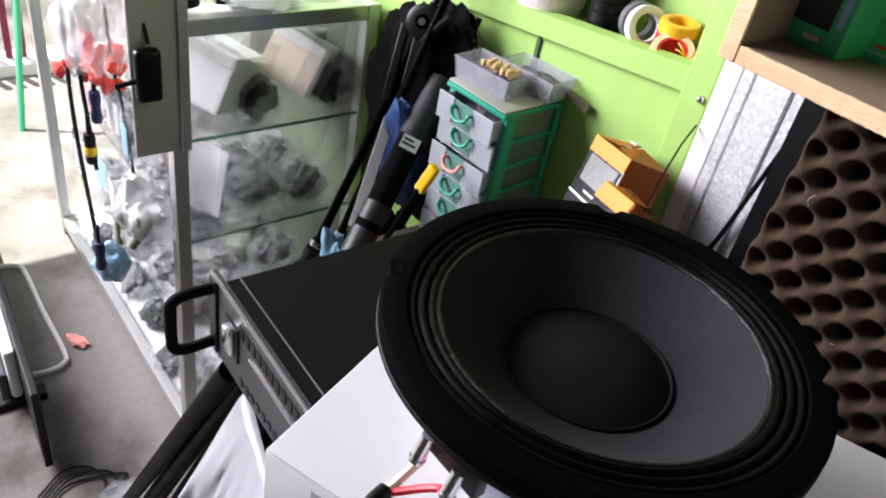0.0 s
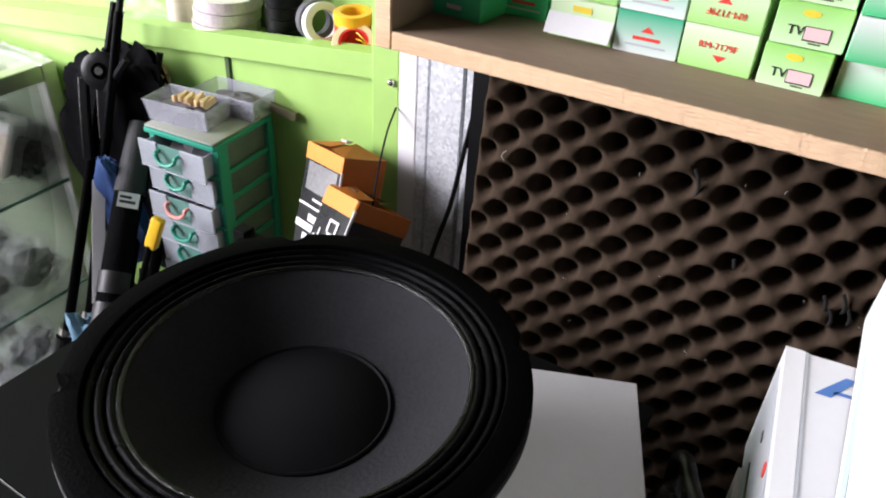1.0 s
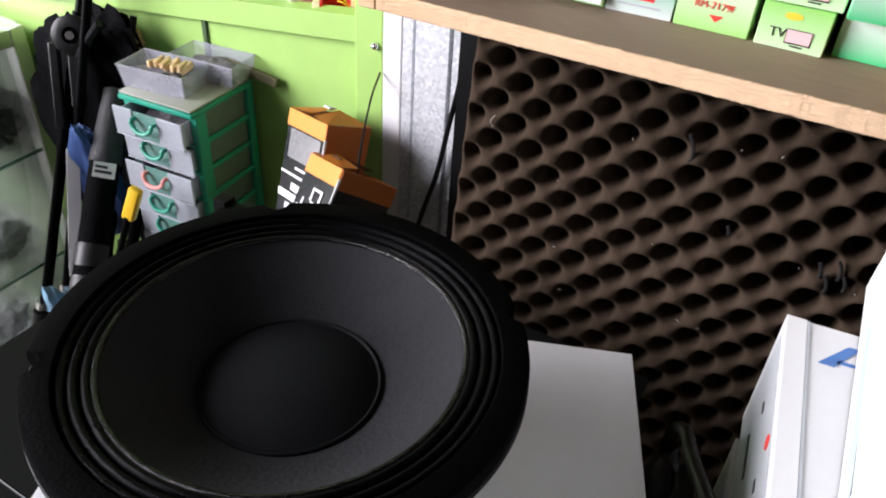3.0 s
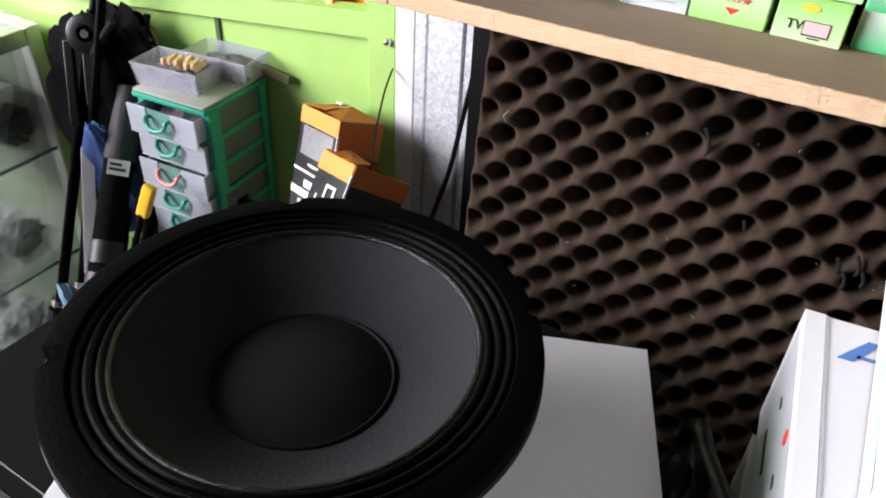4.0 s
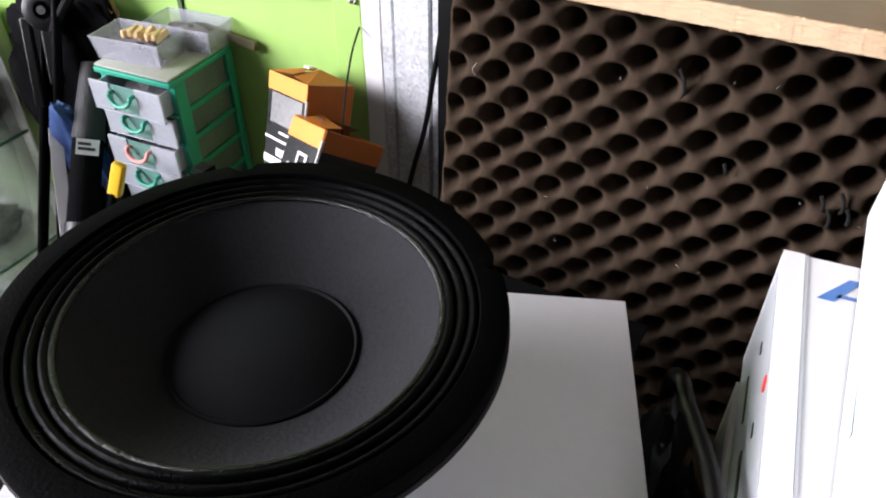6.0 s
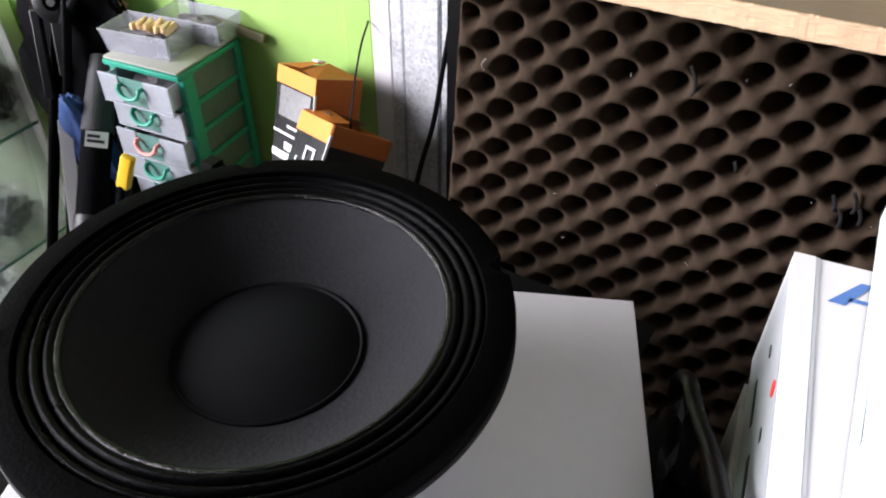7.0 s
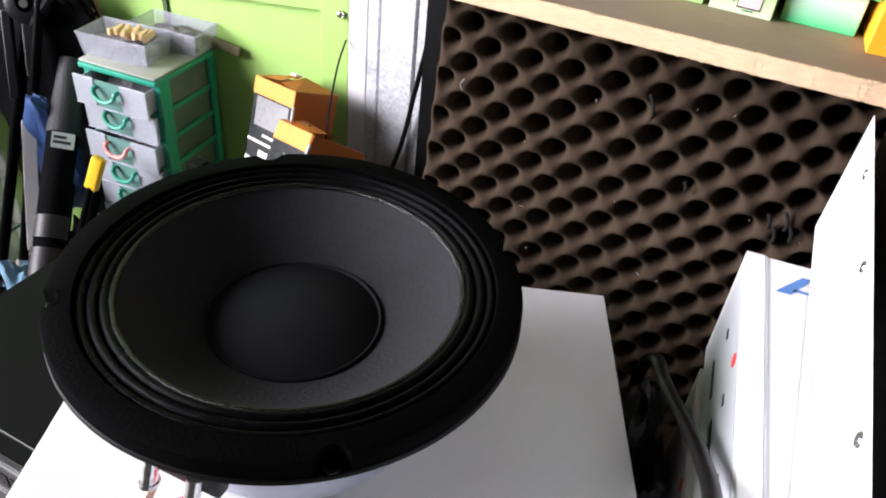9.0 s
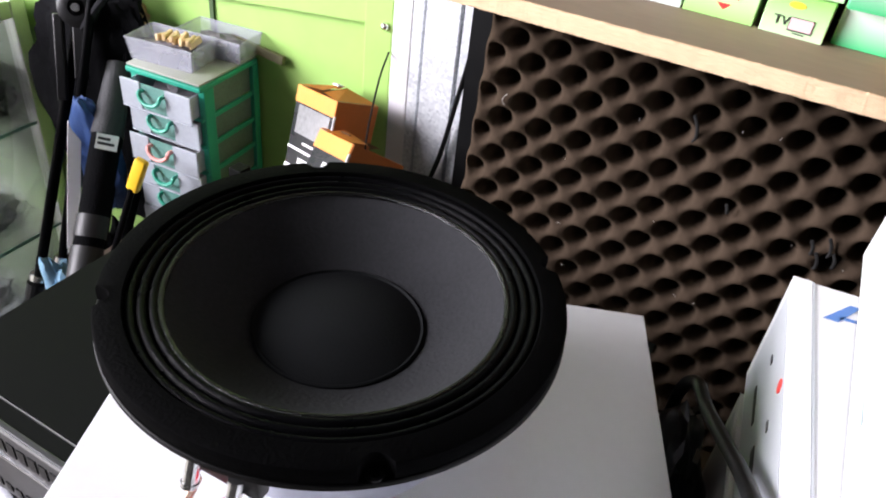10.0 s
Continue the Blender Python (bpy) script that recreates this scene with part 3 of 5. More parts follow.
    part("magnet", lathe([(0.0, 1.0815), (0.078, 1.0815), (0.0815, 1.0845), (0.0815, z - 0.068), (0.0785, z - 0.0625), (0.0, z - 0.0622)], 96), MAGNET, t, "pale zinc-plated magnet cover", True)
    rm = Matrix.Rotation(radians(-41), 4, "Z")
    tm = part("terminal_block", box(-0.018, 0.026, -0.106, -0.097, z - 0.058, z - 0.024, 0.002), BLACK, t, smooth=True, m=rm)
    for x in (-0.012, 0.014):
        part("terminal_post", rod((x, -0.112, z - 0.06), (x, -0.107, z - 0.046), 0.0042, n=16), STEEL, tm, "sprung steel terminal")
        part("terminal_cap", rod((x, -0.1128, z - 0.0622), (x, -0.112, z - 0.06), 0.0048, n=16), STEEL, tm)
    return t


woofer()
tagged(part("beige_wire", hose([(-0.262, 0.185, 1.118), (-0.264, 0.19, 1.112), (-0.267, 0.187, 1.102), (-0.27, 0.178, 1.0895), (-0.273, 0.172, 1.0855)], 0.0027, 8), BEIGE_WIRE, smooth=True), "beige insulated speaker wire on the driver's terminal", "wire")
tagged(part("red_wire", hose([(-0.238, 0.184, 1.116), (-0.244, 0.19, 1.108), (-0.254, 0.187, 1.099), (-0.265, 0.178, 1.0895), (-0.271, 0.171, 1.0855)], 0.0024, 8), RED_WIRE, smooth=True), "red insulated speaker wire on the driver's terminal", "wire")
tagged(part("black_lead", hose([(-0.2705, 0.1735, 1.0865), (-0.268, 0.164, 1.087), (-0.264, 0.153, 1.0835), (-0.262, 0.147, 1.06), (-0.265, 0.14, 1.0), (-0.27, 0.12, 0.964)], 0.0052, 10), BLACK, smooth=True), "black sleeved cable bringing the two speaker wires", "cable")


# boxes and white-fronted unit by the foam
def equipment_carton(name, label, m, sx, sy, z0, z1, art):
    t = thing(name, label, "box", m)
    part("carton_body", box(0, sx, 0, sy, z0, z1 - 0.001, 0.0015), WHITE_CARD, t, smooth=True)
    part("tape_edge", box(0.0, 0.012, 0.0005, sy - 0.0005, z1 - 0.0008, z1, 0.0003, 1), PRINT_WHITE, t)
    part("lid_seam", box(0.0122, 0.0136, 0.001, sy - 0.001, z1 - 0.0008, z1 - 0.0003), PRINT_GREY, t)
    if art:
        ft = part("side_print", box(-0.0006, 0.0, 0.0, sy - 0.012, z0 + 0.006, z1 - 0.008), PRINT_GREY, t, "pale patch painted as shine on the black front of equipment")
        for i in range(7):
            y = sy - 0.05 - i * 0.06
            part("print_bar", box(-0.0011, -0.0006, y - 0.034, y, z0 + 0.03 + 0.004 * (i % 3), z0 + 0.034 + 0.006 * (i % 2)), PRINT_BLACK, ft)
            part("print_bar", box(-0.0011, -0.0006, y - 0.008, y, z0 + 0.06, z0 + 0.063), PRINT_BLACK, ft)
        part("red_dot", rod((-0.0011, sy - 0.098, z1 - 0.013), (-0.0006, sy - 0.098, z1 - 0.013), 0.0045, n=20), PRINT_RED, ft, "red dot")
    return t


ab = equipment_carton("equipment_carton", "white printed cardboard carton with blue lettering on its lid", pose(0.0265, -0.02, 0, 0, 0, 5.4), 0.42, 0.512, 1.0655, 1.158, True)
logo = bmesh.new()
for q in (((0, 0), (0.009, 0), (0.0235, 0.022), (0.017, 0.022)), ((0.0236, 0.022), (0.0275, 0.022), (0.035, 0.0), (0.0275, 0.0)), ((0.0095, 0.004), (0.0262, 0.004), (0.0256, 0.0072), (0.0118, 0.0072))):
    vs = [logo.verts.new((x, y, 0)) for x, y in q]
    logo.faces.new(vs)
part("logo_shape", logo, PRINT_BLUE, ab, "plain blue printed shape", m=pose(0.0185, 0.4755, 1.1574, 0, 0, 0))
equipment_carton("equipment_carton", "lower white cardboard carton wrapped in clear film", pose(0.021, -0.02, 0, 0, 0, 5.0), 0.42, 0.49, TOP, 1.0645, True)

un = thing("rack_unit", "black rack unit with a white enamelled front plate on cartons", "audio equipment", pose(0.0185, 0.062, 0, 0, 0, -0.4))
b = bmesh.new()
bmesh.ops.create_grid(b, x_segments=24, y_segments=6, size=0.5, matrix=Matrix.Translation((0.2415, 0.5, 0)) @ Matrix.Diagonal((0.483, 1, 1, 1)))
for v in b.verts:
    y, k = v.co.x, v.co.y
    r = 0.007 * (1 - k) * (0.6 - y / 0.483)
    v.co = Vector((r, y, 1.1585 + 0.087 * k))
bmesh.ops.solidify(b, geom=b.faces[:], thickness=-0.003)
part("front_plate", b, WHITE_METAL, un, "white enamelled front plate")
part("casing", box(0.0085, 0.34, 0.01, 0.473, 1.165, 1.2445, 0.001), GLOSS_BLACK, un)
part("foot_rail", box(0.05, 0.3, 0.04, 0.44, 1.1585, 1.165), BLACK, un)
part("recess", box(-0.0036, -0.0005, 0.285, 0.415, 1.1735, 1.1785, 0.0002, 1), PALE_STRIPE, un, "pale recessed strip")
for y in (0.02, 0.2, 0.318, 0.418):
    part("screw", lathe([(0.0, 0.0012), (0.0012, 0.0012), (0.0014, 0.0004), (0.003, 0.001), (0.0036, 0.0)], 16), STEEL, un, smooth=True, m=pose(0.0, y, 1.2375, 0, -90, 0))
part("screw", lathe([(0.0, 0.0012), (0.0012, 0.0012), (0.0014, 0.0004), (0.003, 0.001), (0.0036, 0.0)], 16), STEEL, un, smooth=True, m=pose(0.0, 0.478, 1.195, 0, -90, 0))

tagged(part("black_film_bag", crumple(0.026, 0.075, 0.075, 4, 0.35, 4, 3.0, 0.15), BLACK_FILM, smooth=True, m=pose(-0.045, 0.41, TOP, 0, 0, 8)), "crumpled black plastic bag between the cartons", "plastic bag")
tagged(part("black_cable", hose([(-0.06, 0.5, 0.95), (-0.06, 0.46, 1.05), (-0.053, 0.425, 1.095), (-0.043, 0.4, 1.1), (-0.029, 0.36, 1.117), (-0.019, 0.31, 1.146), (-0.013, 0.26, 1.17), (-0.012, 0.2, 1.172), (-0.02, 0.13, 1.12), (-0.03, 0.1, 0.9), (-0.03, 0.1, 0.4), (-0.02, 0.12, 0.008)], 0.0046, 10), BLACK, smooth=True), "thick black cable looping between the cartons", "cable")
tagged(part("black_cable", hose([(-0.36, 0.79, 1.25), (-0.372, 0.79, 1.21), (-0.39, 0.785, 1.15), (-0.41, 0.788, 1.05), (-0.425, 0.79, 0.97), (-0.447, 0.788, 0.885), (-0.47, 0.78, 0.75), (-0.48, 0.76, 0.725)], 0.0032, 8), BLACK, smooth=True), "black cable hanging in front of the steel stud", "cable")
tagged(part("thin_black_wire", hose([(-0.513, 0.797, 1.078), (-0.506, 0.765, 1.055), (-0.492, 0.72, 1.005), (-0.477, 0.688, 0.95), (-0.473, 0.67, 0.88), (-0.473, 0.66, 0.727)], 0.0013, 6), BLACK, smooth=True), "thin black wire hanging on the green panel", "wire")

# ---- green wall: bench, drawers, cartons ----
BENCH = 0.72
bn = thing("wall_bench", "low dark wooden bench along the green panel", "bench")
part("bench_top", box(-0.88, -0.405, 0.56, 0.795, BENCH - 0.025, BENCH, 0.002), TABLE_WOOD, bn)
for x in (-0.86, -0.425):
    for y in (0.58, 0.775):
        part("leg", box(x - 0.018, x + 0.018, y - 0.018, y + 0.018, 0, BENCH - 0.025), TABLE_WOOD, bn)


RECESS = mat("teal_tinted_recess", (0.14, 0.3, 0.26), 0.3, vary=0.3, scale=40, alpha=0.8)


def drawer_unit():
    """Six-tier plastic drawer tower with teal frame and clear drawers."""
    t = thing("drawer_tower", "small teal-framed plastic drawer tower with clear cluttered drawers", "drawer unit", pose(-0.778, 0.684, 0, 0, 0, 3.3))
    w, d, top = 0.058, 0.117, 1.0125
    h = 0.0405
    part("top", box(-w - 0.001, w + 0.001, -0.004, d + 0.001, top - 0.004, top, 0.0025), DUST_TOP, t, "dusty translucent grey top", True)
    part("top_rim", box(-w - 0.002, w + 0.002, -0.005, d + 0.002, top - 0.012, top - 0.0045, 0.002), TEAL, t, smooth=True)
    for x in (-w, w - 0.007):
        for y, wide in ((0.003, 0.02), (d - 0.01, 0.013)):
            part("post", box(x - 0.0015, x + 0.0085, y, y + wide, BENCH, top - 0.012, 0.0015), TEAL, t)
    pulls = [0.013, 0.003, 0.011, 0.007, 0.003, 0.006, 0.0]
    for k in range(7):
        z1 = top - 0.0135 - k * h
        z0 = z1 - h + 0.004
        if z0 < BENCH:
            break
        for x in (-w, w - 0.004):
            part("side_rail", box(x + 0.0005, x + 0.0035, 0.0235, d - 0.0105, z0 - 0.007, z0 - 0.0005), TEAL, t)
        part("runner", box(-w + 0.001, w - 0.001, -0.001, 0.004, z0 - 0.0055, z0 - 0.0012, 0.001), TEAL, t)
        p = pulls[k]
        dr = part("drawer", tray_shell(-w + 0.0085, w - 0.0085, -0.004 - p, d - 0.02 - p, z0, z1 - 0.004, 0.0015, 0.001), DRAWER, t, "cloudy clear plastic drawer")
        for x0, x1 in ((-w + 0.002, -0.024), (0.016, w - 0.002)):
            part("drawer_front", box(x0, x1, -0.0078 - p, -0.0045 - p, z0 - 0.001, z1 + 0.0005, 0.0012), DRAWER_FRONT, dr)
        part("recess", box(-0.0238, 0.0158, -0.0058 - p, -0.0046 - p, z0, z1 - 0.001), RECESS, dr, "teal-tinted clear recess")
        part("front_lip", box(-w + 0.002, w - 0.002, -0.0088 - p, -0.0046 - p, z0 - 0.0025, z0 - 0.0012, 0.0005, 1), DRAWER_FRONT, dr)
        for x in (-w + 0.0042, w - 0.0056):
            # smoky side, coloured darker than the lit fronts
            part("side_panel", box(x, x + 0.0014, 0.0235, d - 0.011, z0, z1 + 0.001), DRAWER_SIDE, t, "smoky clear side panel in a shaded tone")
        part("filling", crumple(w - 0.0105, d * 0.42, h * 0.36, k + 1.5, 0.35, 3, 6.0, 0.3), STUFFING, dr, "jumbled small parts", m=pose(0, d * 0.45 - p, z0 + 0.002))
        mid = (z0 + z1) / 2 + 0.008
        pts = [(-0.004 + 0.017 * math.cos(a), -0.013 - p - 0.004 * abs(math.sin(a)), mid - 0.013 * math.sin(a)) for a in [i * math.pi / 8 for i in range(9)]]
        part("pull", hose([(0.013, -0.0062 - p, mid)] + pts + [(-0.021, -0.0062 - p, mid)], 0.0028, 8, 3), PINK if k == 2 else TEAL, dr, "pink looped pull" if k == 2 else "teal looped pull", True)
    return t


drawer_unit()


# green-brown of the shadow behind the trays, put into the wood colour
SHADOW_WOOD = mat("shadow_brown_wood", (0.12, 0.11, 0.05), 0.7, vary=0.2)


def parts_tray(label, m, sx, sy, fill, seed):
    t = thing("parts_tray", label, "tray", m, group="trays on the drawer tower")
    part("tray_shell", tray_shell(-sx, sx, -sy, sy, 0, 0.03, 0.0016, 0.004), TRAY, t)
    part("rim", hose([(-sx, -sy, 0.03), (sx, -sy, 0.03), (sx, sy, 0.03), (-sx, sy, 0.03), (-sx, -sy, 0.03)], 0.0012, 6, 1), TRAY, t)
    part("filling", crumple(sx - 0.007, sy - 0.007, 0.0115, seed, 0.5, 3, 6, 0.2), fill, t, "jumbled small parts", m=pose(0, 0, 0.003))
    return t


tr = parts_tray("clear plastic tray with tan strips and dark bits", pose(-0.797, 0.722, 1.0127, 0, 0, 8), 0.05, 0.029, STUFFING, 3)
for i in range(9):
    part("strip", box(-0.0027, 0.0027, -0.011, 0.011, 0, 0.009, 0.0015), TAN, tr, m=pose(-0.016 + i * 0.0058, 0.004 + 0.003 * (i % 3), 0.022 + 0.002 * (i % 2), 10 * (i % 3) - 8, 6 * (i % 4) - 9, 16 * (i % 2) - 8))
parts_tray("clear plastic tray with small grey parts", pose(-0.768, 0.781, 1.0127, 0, 0, 6), 0.05, 0.027, STUFFING, 9)
# small stick that mostly stands in for the shadow there
tagged(part("wood_offcut", box(-0.045, 0.045, -0.004, 0.004, -0.006, 0.006, 0.001), SHADOW_WOOD, m=pose(-0.725, 0.806, 1.0205, -8, 6, 0)), "thin offcut behind the trays, coloured mostly as shadow", "wood offcut")


# brown card darkened to the shade of openings
INSIDE_SHADE = mat("shaded_brown_inside", (0.03, 0.018, 0.012), 0.8, vary=0.2)


def leaning(x, y, z, lean, tip, yaw):
    """A pose whose origin is a box's nearest top corner, turned by yaw, then leant back and tipped."""
    return Matrix.Translation((x, y, z)) @ Matrix.Rotation(radians(tip), 4, "Y") @ Matrix.Rotation(radians(lean), 4, "X") @ Matrix.Rotation(radians(yaw), 4, "Z")


def card_flap(pts, t=0.0012):
    """A flap of card through four corners, with thickness."""
    out = bmesh.new()
    f = out.faces.new([out.verts.new(p) for p in pts])
    bmesh.ops.solidify(out, geom=[f], thickness=t)
    return out


def tall_carton():
    """Shut carton leaning on the panel: black printed front, orange side, gabled orange flaps."""
    a, b, h = 0.062, 0.0866, 0.3
    t = thing("orange_carton", "tall black and orange carton leaning back against the green panel", "box", leaning(-0.5305, 0.7128, 1.038, -20.5, -0.9, 66.8), group="orange and black cartons")
    part("body", box(0, a, 0, b, -h, 0, 0.001), BLACK_CARD, t, "glossy black printed body")
    part("front_band", box(-0.0012, -0.0002, -0.001, b, -0.02, 0.0008, 0.0004, 1), ORANGE_CARD, t)
    # same card as the flaps; side's shade is painted into a darker orange
    part("side_panel", box(-0.0008, a, -0.0016, -0.0003, -0.11, 0.0008, 0.0004, 1), ORANGE_CARD_SHADED, t, "orange side painted in a shaded tone")
    part("worn_edge", box(-0.0018, 0.0012, -0.0021, -0.0004, -0.09, -0.018, 0.0004, 1), PRINT_WHITE, t, "white worn edge")
    part("flap", card_flap([(-0.001, 0, 0.001), (a, 0, 0.001), (a * 0.6, b * 0.42, 0.012), (-0.001, b * 0.36, 0.004)]), ORANGE_CARD, t)
    part("flap", card_flap([(-0.001, b, 0.001), (-0.001, b * 0.38, 0.006), (a * 0.58, b * 0.44, 0.014), (a, b, 0.001)]), ORANGE_CARD, t)
    part("flap_tip", box(a * 0.3, a * 0.44, b * 0.36, b * 0.5, 0.013, 0.015, 0.0004, 1), PRINT_WHITE, t, "white torn tip")
    # sheen of the glossy front, painted as a pale patch
    part("shine_patch", box(-0.0009, -0.0003, b * 0.08, b * 0.88, -0.058, -0.022), GLOSS_SHINE, t, "pale patch painted as shine on the black front")
    for y0, y1, z in ((0.1, 0.62, 0.066), (0.08, 0.98, 0.076), (0.1, 0.66, 0.087), (0.02, 0.98, 0.1), (0.35, 0.75, 0.114), (0.2, 0.5, 0.128)):
        tall = 0.003 if z < 0.08 else 0.0095
        part("print_bar", box(-0.0015, -0.0009, y0 * b, y1 * b, -z - tall, -z), PRINT_WHITE, t)


def opened_carton():
    """Opened carton leaning on its neighbour: orange tuck flap in front, shade-dark sheet inside, orange rim."""
    a, b, h = 0.0786, 0.0757, 0.26
    t = thing("orange_carton", "opened black and orange carton leaning with its tuck flap up", "box", leaning(-0.4779, 0.6686, 1.0183, -34.7, 5.3, 59.6), group="orange and black cartons")
    part("body", box(0, a, 0, b, -h, -0.014, 0.001), BLACK_CARD, t, "glossy black printed body")
    part("rim", tray_shell(-0.0004, a, 0.0, b, -0.0138, 0.0, 0.0014), ORANGE_CARD, t)
    # the body is solid; this sheet paints the shaded depth
    part("inside", box(0.003, a - 0.003, 0.003, b - 0.003, -0.0123, -0.01), INSIDE_SHADE, t, "dark sheet painting the shade inside the open carton")
    # side band also takes the orange with shade in its colour
    part("side_band", box(0.0, a, -0.0016, -0.0003, -0.024, 0.0, 0.0004, 1), ORANGE_CARD_SHADED, t)
    part("front_band", box(-0.0016, -0.0006, 0, b, -0.022, 0.0, 0.0004, 1), ORANGE_CARD, t)
    part("tuck_flap", card_flap([(-0.001, 0.004, 0.0008), (-0.001, b, 0.0008), (0.026, b, 0.012), (0.024, 0.008, 0.006)]), ORANGE_CARD, t, "creased orange tuck flap")
    # slot drawn as a bar in the same shade colour
    part("slot", box(0.012, 0.0145, b * 0.45, b * 0.68, 0.0066, 0.0078), INSIDE_SHADE, t)
    part("far_flap", card_flap([(0.02, b, 0.001), (a, b, 0.001), (a, b - 0.02, 0.007), (0.03, b - 0.02, 0.009)]), BROWN_CARD, t, "bare brown flap")
    part("worn_edge", box(-0.0022, 0.0014, -0.0022, -0.0002, -0.1, -0.012, 0.0005, 1), PRINT_WHITE, t, "white worn edge")
    for y0, y1, z0, z1 in ((0.25, 0.55, 0.034, 0.037), (0.25, 0.3, 0.037, 0.05), (0.5, 0.55, 0.037, 0.05), (0.3, 0.5, 0.05, 0.053), (0.42, 0.47, 0.053, 0.085), (0.72, 0.76, 0.05, 0.085), (0.84, 0.88, 0.06, 0.09)):
        part("print_bar", box(-0.0016, -0.0007, y0 * b, y1 * b, -z1, -z0), PRINT_WHITE, t)
    part("pale_print", box(0.012, 0.05, -0.0012, -0.0003, -0.075, -0.045), PRINT_GREY, t, "pale printed patch")


# shaded copy of the orange card, for the sides turned from the daylight
ORANGE_CARD_SHADED = mat("shaded_orange_cardboard", (0.5, 0.15, 0.025), 0.45, vary=0.15, scale=20, dirt=0.4, dirt_color=(0.3, 0.085, 0.02))
tall_carton()
opened_carton()

# ---- things on the green ledge ----
def tape_roll(label, m, R, r, h, material, core, group="rolls of tape"):
    t = thing("tape_roll", label, "tape roll", m, group=group)
    part("tape", lathe([(r + 0.003, 0), (R - 0.001, 0), (R, 0.001), (R, h - 0.001), (R - 0.001, h), (r + 0.003, h), (r + 0.003, 0)], 40), material, t, smooth=True)
    part("core", lathe([(r, 0.0005), (r + 0.0028, 0.0005), (r + 0.0028, h - 0.0005), (r, h - 0.0005), (r, 0.0005)], 40), core, t, smooth=True)
    return t


def lz(x):
    return rail_z(x) - 0.016


WHITE_TAPE = mat("white_tape", (0.72, 0.72, 0.72), 0.4, vary=0.05)
GREY_TAPE = mat("grey_tape", (0.13, 0.13, 0.14), 0.4, vary=0.12)
YELLOW_TAPE = mat("yellow_tape", (0.85, 0.45, 0.02), 0.35, vary=0.05)
RED_TAPE = mat("red_tape", (0.7, 0.03, 0.03), 0.35, vary=0.06)
x = -0.675
tape_roll("roll of white tape tilted against another roll", pose(x + 0.006, 0.853, lz(x) + 0.0305, 72, 0, 62), 0.028, 0.018, 0.014, WHITE_TAPE, WHITE_TAPE)
tape_roll("roll of grey tape standing on the ledge", pose(x - 0.018, 0.868, lz(x) + 0.0285, 84, 0, 62), 0.027, 0.018, 0.014, GREY_TAPE, GREY_TAPE)
x = -0.607
tape_roll("roll of clear cream tape with red core", pose(x, 0.842, lz(x) + 0.006, 38, 0, 28), 0.028, 0.0165, 0.017, TAPE_CREAM, RED_TAPE)
tape_roll("roll of red tape lying on the ledge", pose(x - 0.02, 0.866, lz(x - 0.02) + 0.001, 0, 0, 0), 0.024, 0.015, 0.03, RED_TAPE, RED_TAPE)
tape_roll("roll of yellow tape lying on a red roll", pose(x - 0.018, 0.866, lz(x - 0.018) + 0.032, 4, 0, 0), 0.026, 0.016, 0.016, YELLOW_TAPE, YELLOW_TAPE)
tape_roll("roll of red tape at the ledge end", pose(-0.566, 0.858, lz(-0.566) + 0.001, 0, 0, 0), 0.012, 0.006, 0.032, RED_TAPE, RED_TAPE)
tape_roll("roll of orange tape at the ledge end", pose(-0.565, 0.845, lz(-0.565) + 0.0335, 0, 0, 0), 0.011, 0.005, 0.018, YELLOW_TAPE, RED_TAPE)
gold = bmesh.new()
rng = random.Random(5)
for i in range(16):
    p = Vector((-0.583, 0.846, lz(-0.583) + 0.004))
    q = p + Vector((rng.uniform(-0.022, 0.022), rng.uniform(-0.015, 0.01), rng.uniform(0.0, 0.022)))
    hose([p, (p + q) / 2 + Vector((0, -0.004, 0.006)), q], 0.0009, 5, 4, gold)
tagged(part("gold_ribbon", gold, YELLOW, smooth=True), "tangle of shiny golden yellow ribbon on the ledge", "ribbon")
for k in range(3):
    for q in range(2):
        tape_roll("stacked roll of black tape", pose(-0.742, 0.866, lz(-0.742) + 0.001 + (k * 2 + q) * 0.0155, 0, 0, 0), 0.026, 0.015, 0.015, BLACK, BLACK, "stack of black tape")
FLORAL = mat("printed_tape_pack", (0.66, 0.55, 0.57), 0.3, vary=0.45, scale=30, coat=0.4)
for k in range(3):
    tape_roll("film-wrapped roll of pale printed tape", pose(-0.845 + 0.004 * k, 0.858, lz(-0.845) + 0.006 + k * 0.0185, 3, 0, 20 * k), 0.048, 0.02, 0.0175, FLORAL, FLORAL, "stack of printed rolls")
tagged(part("clear_bag", crumple(0.06, 0.03, 0.02, 12, 0.5, 4, 4, 0.2), FILM, smooth=True, m=pose(-1.02, 0.85, lz(-1.02) + 0.002)), "crumpled clear plastic bag on the ledge", "plastic bag")
tagged(part("brown_roll", lathe([(0, 0), (0.02, 0), (0.02, 0.05), (0, 0.05)], 32), PALE_WOOD, smooth=True, m=pose(-0.935, 0.858, lz(-0.935))), "pale brown roll standing on the ledge", "roll")

# ---- boxes on the plywood shelf ----
SH = 1.239


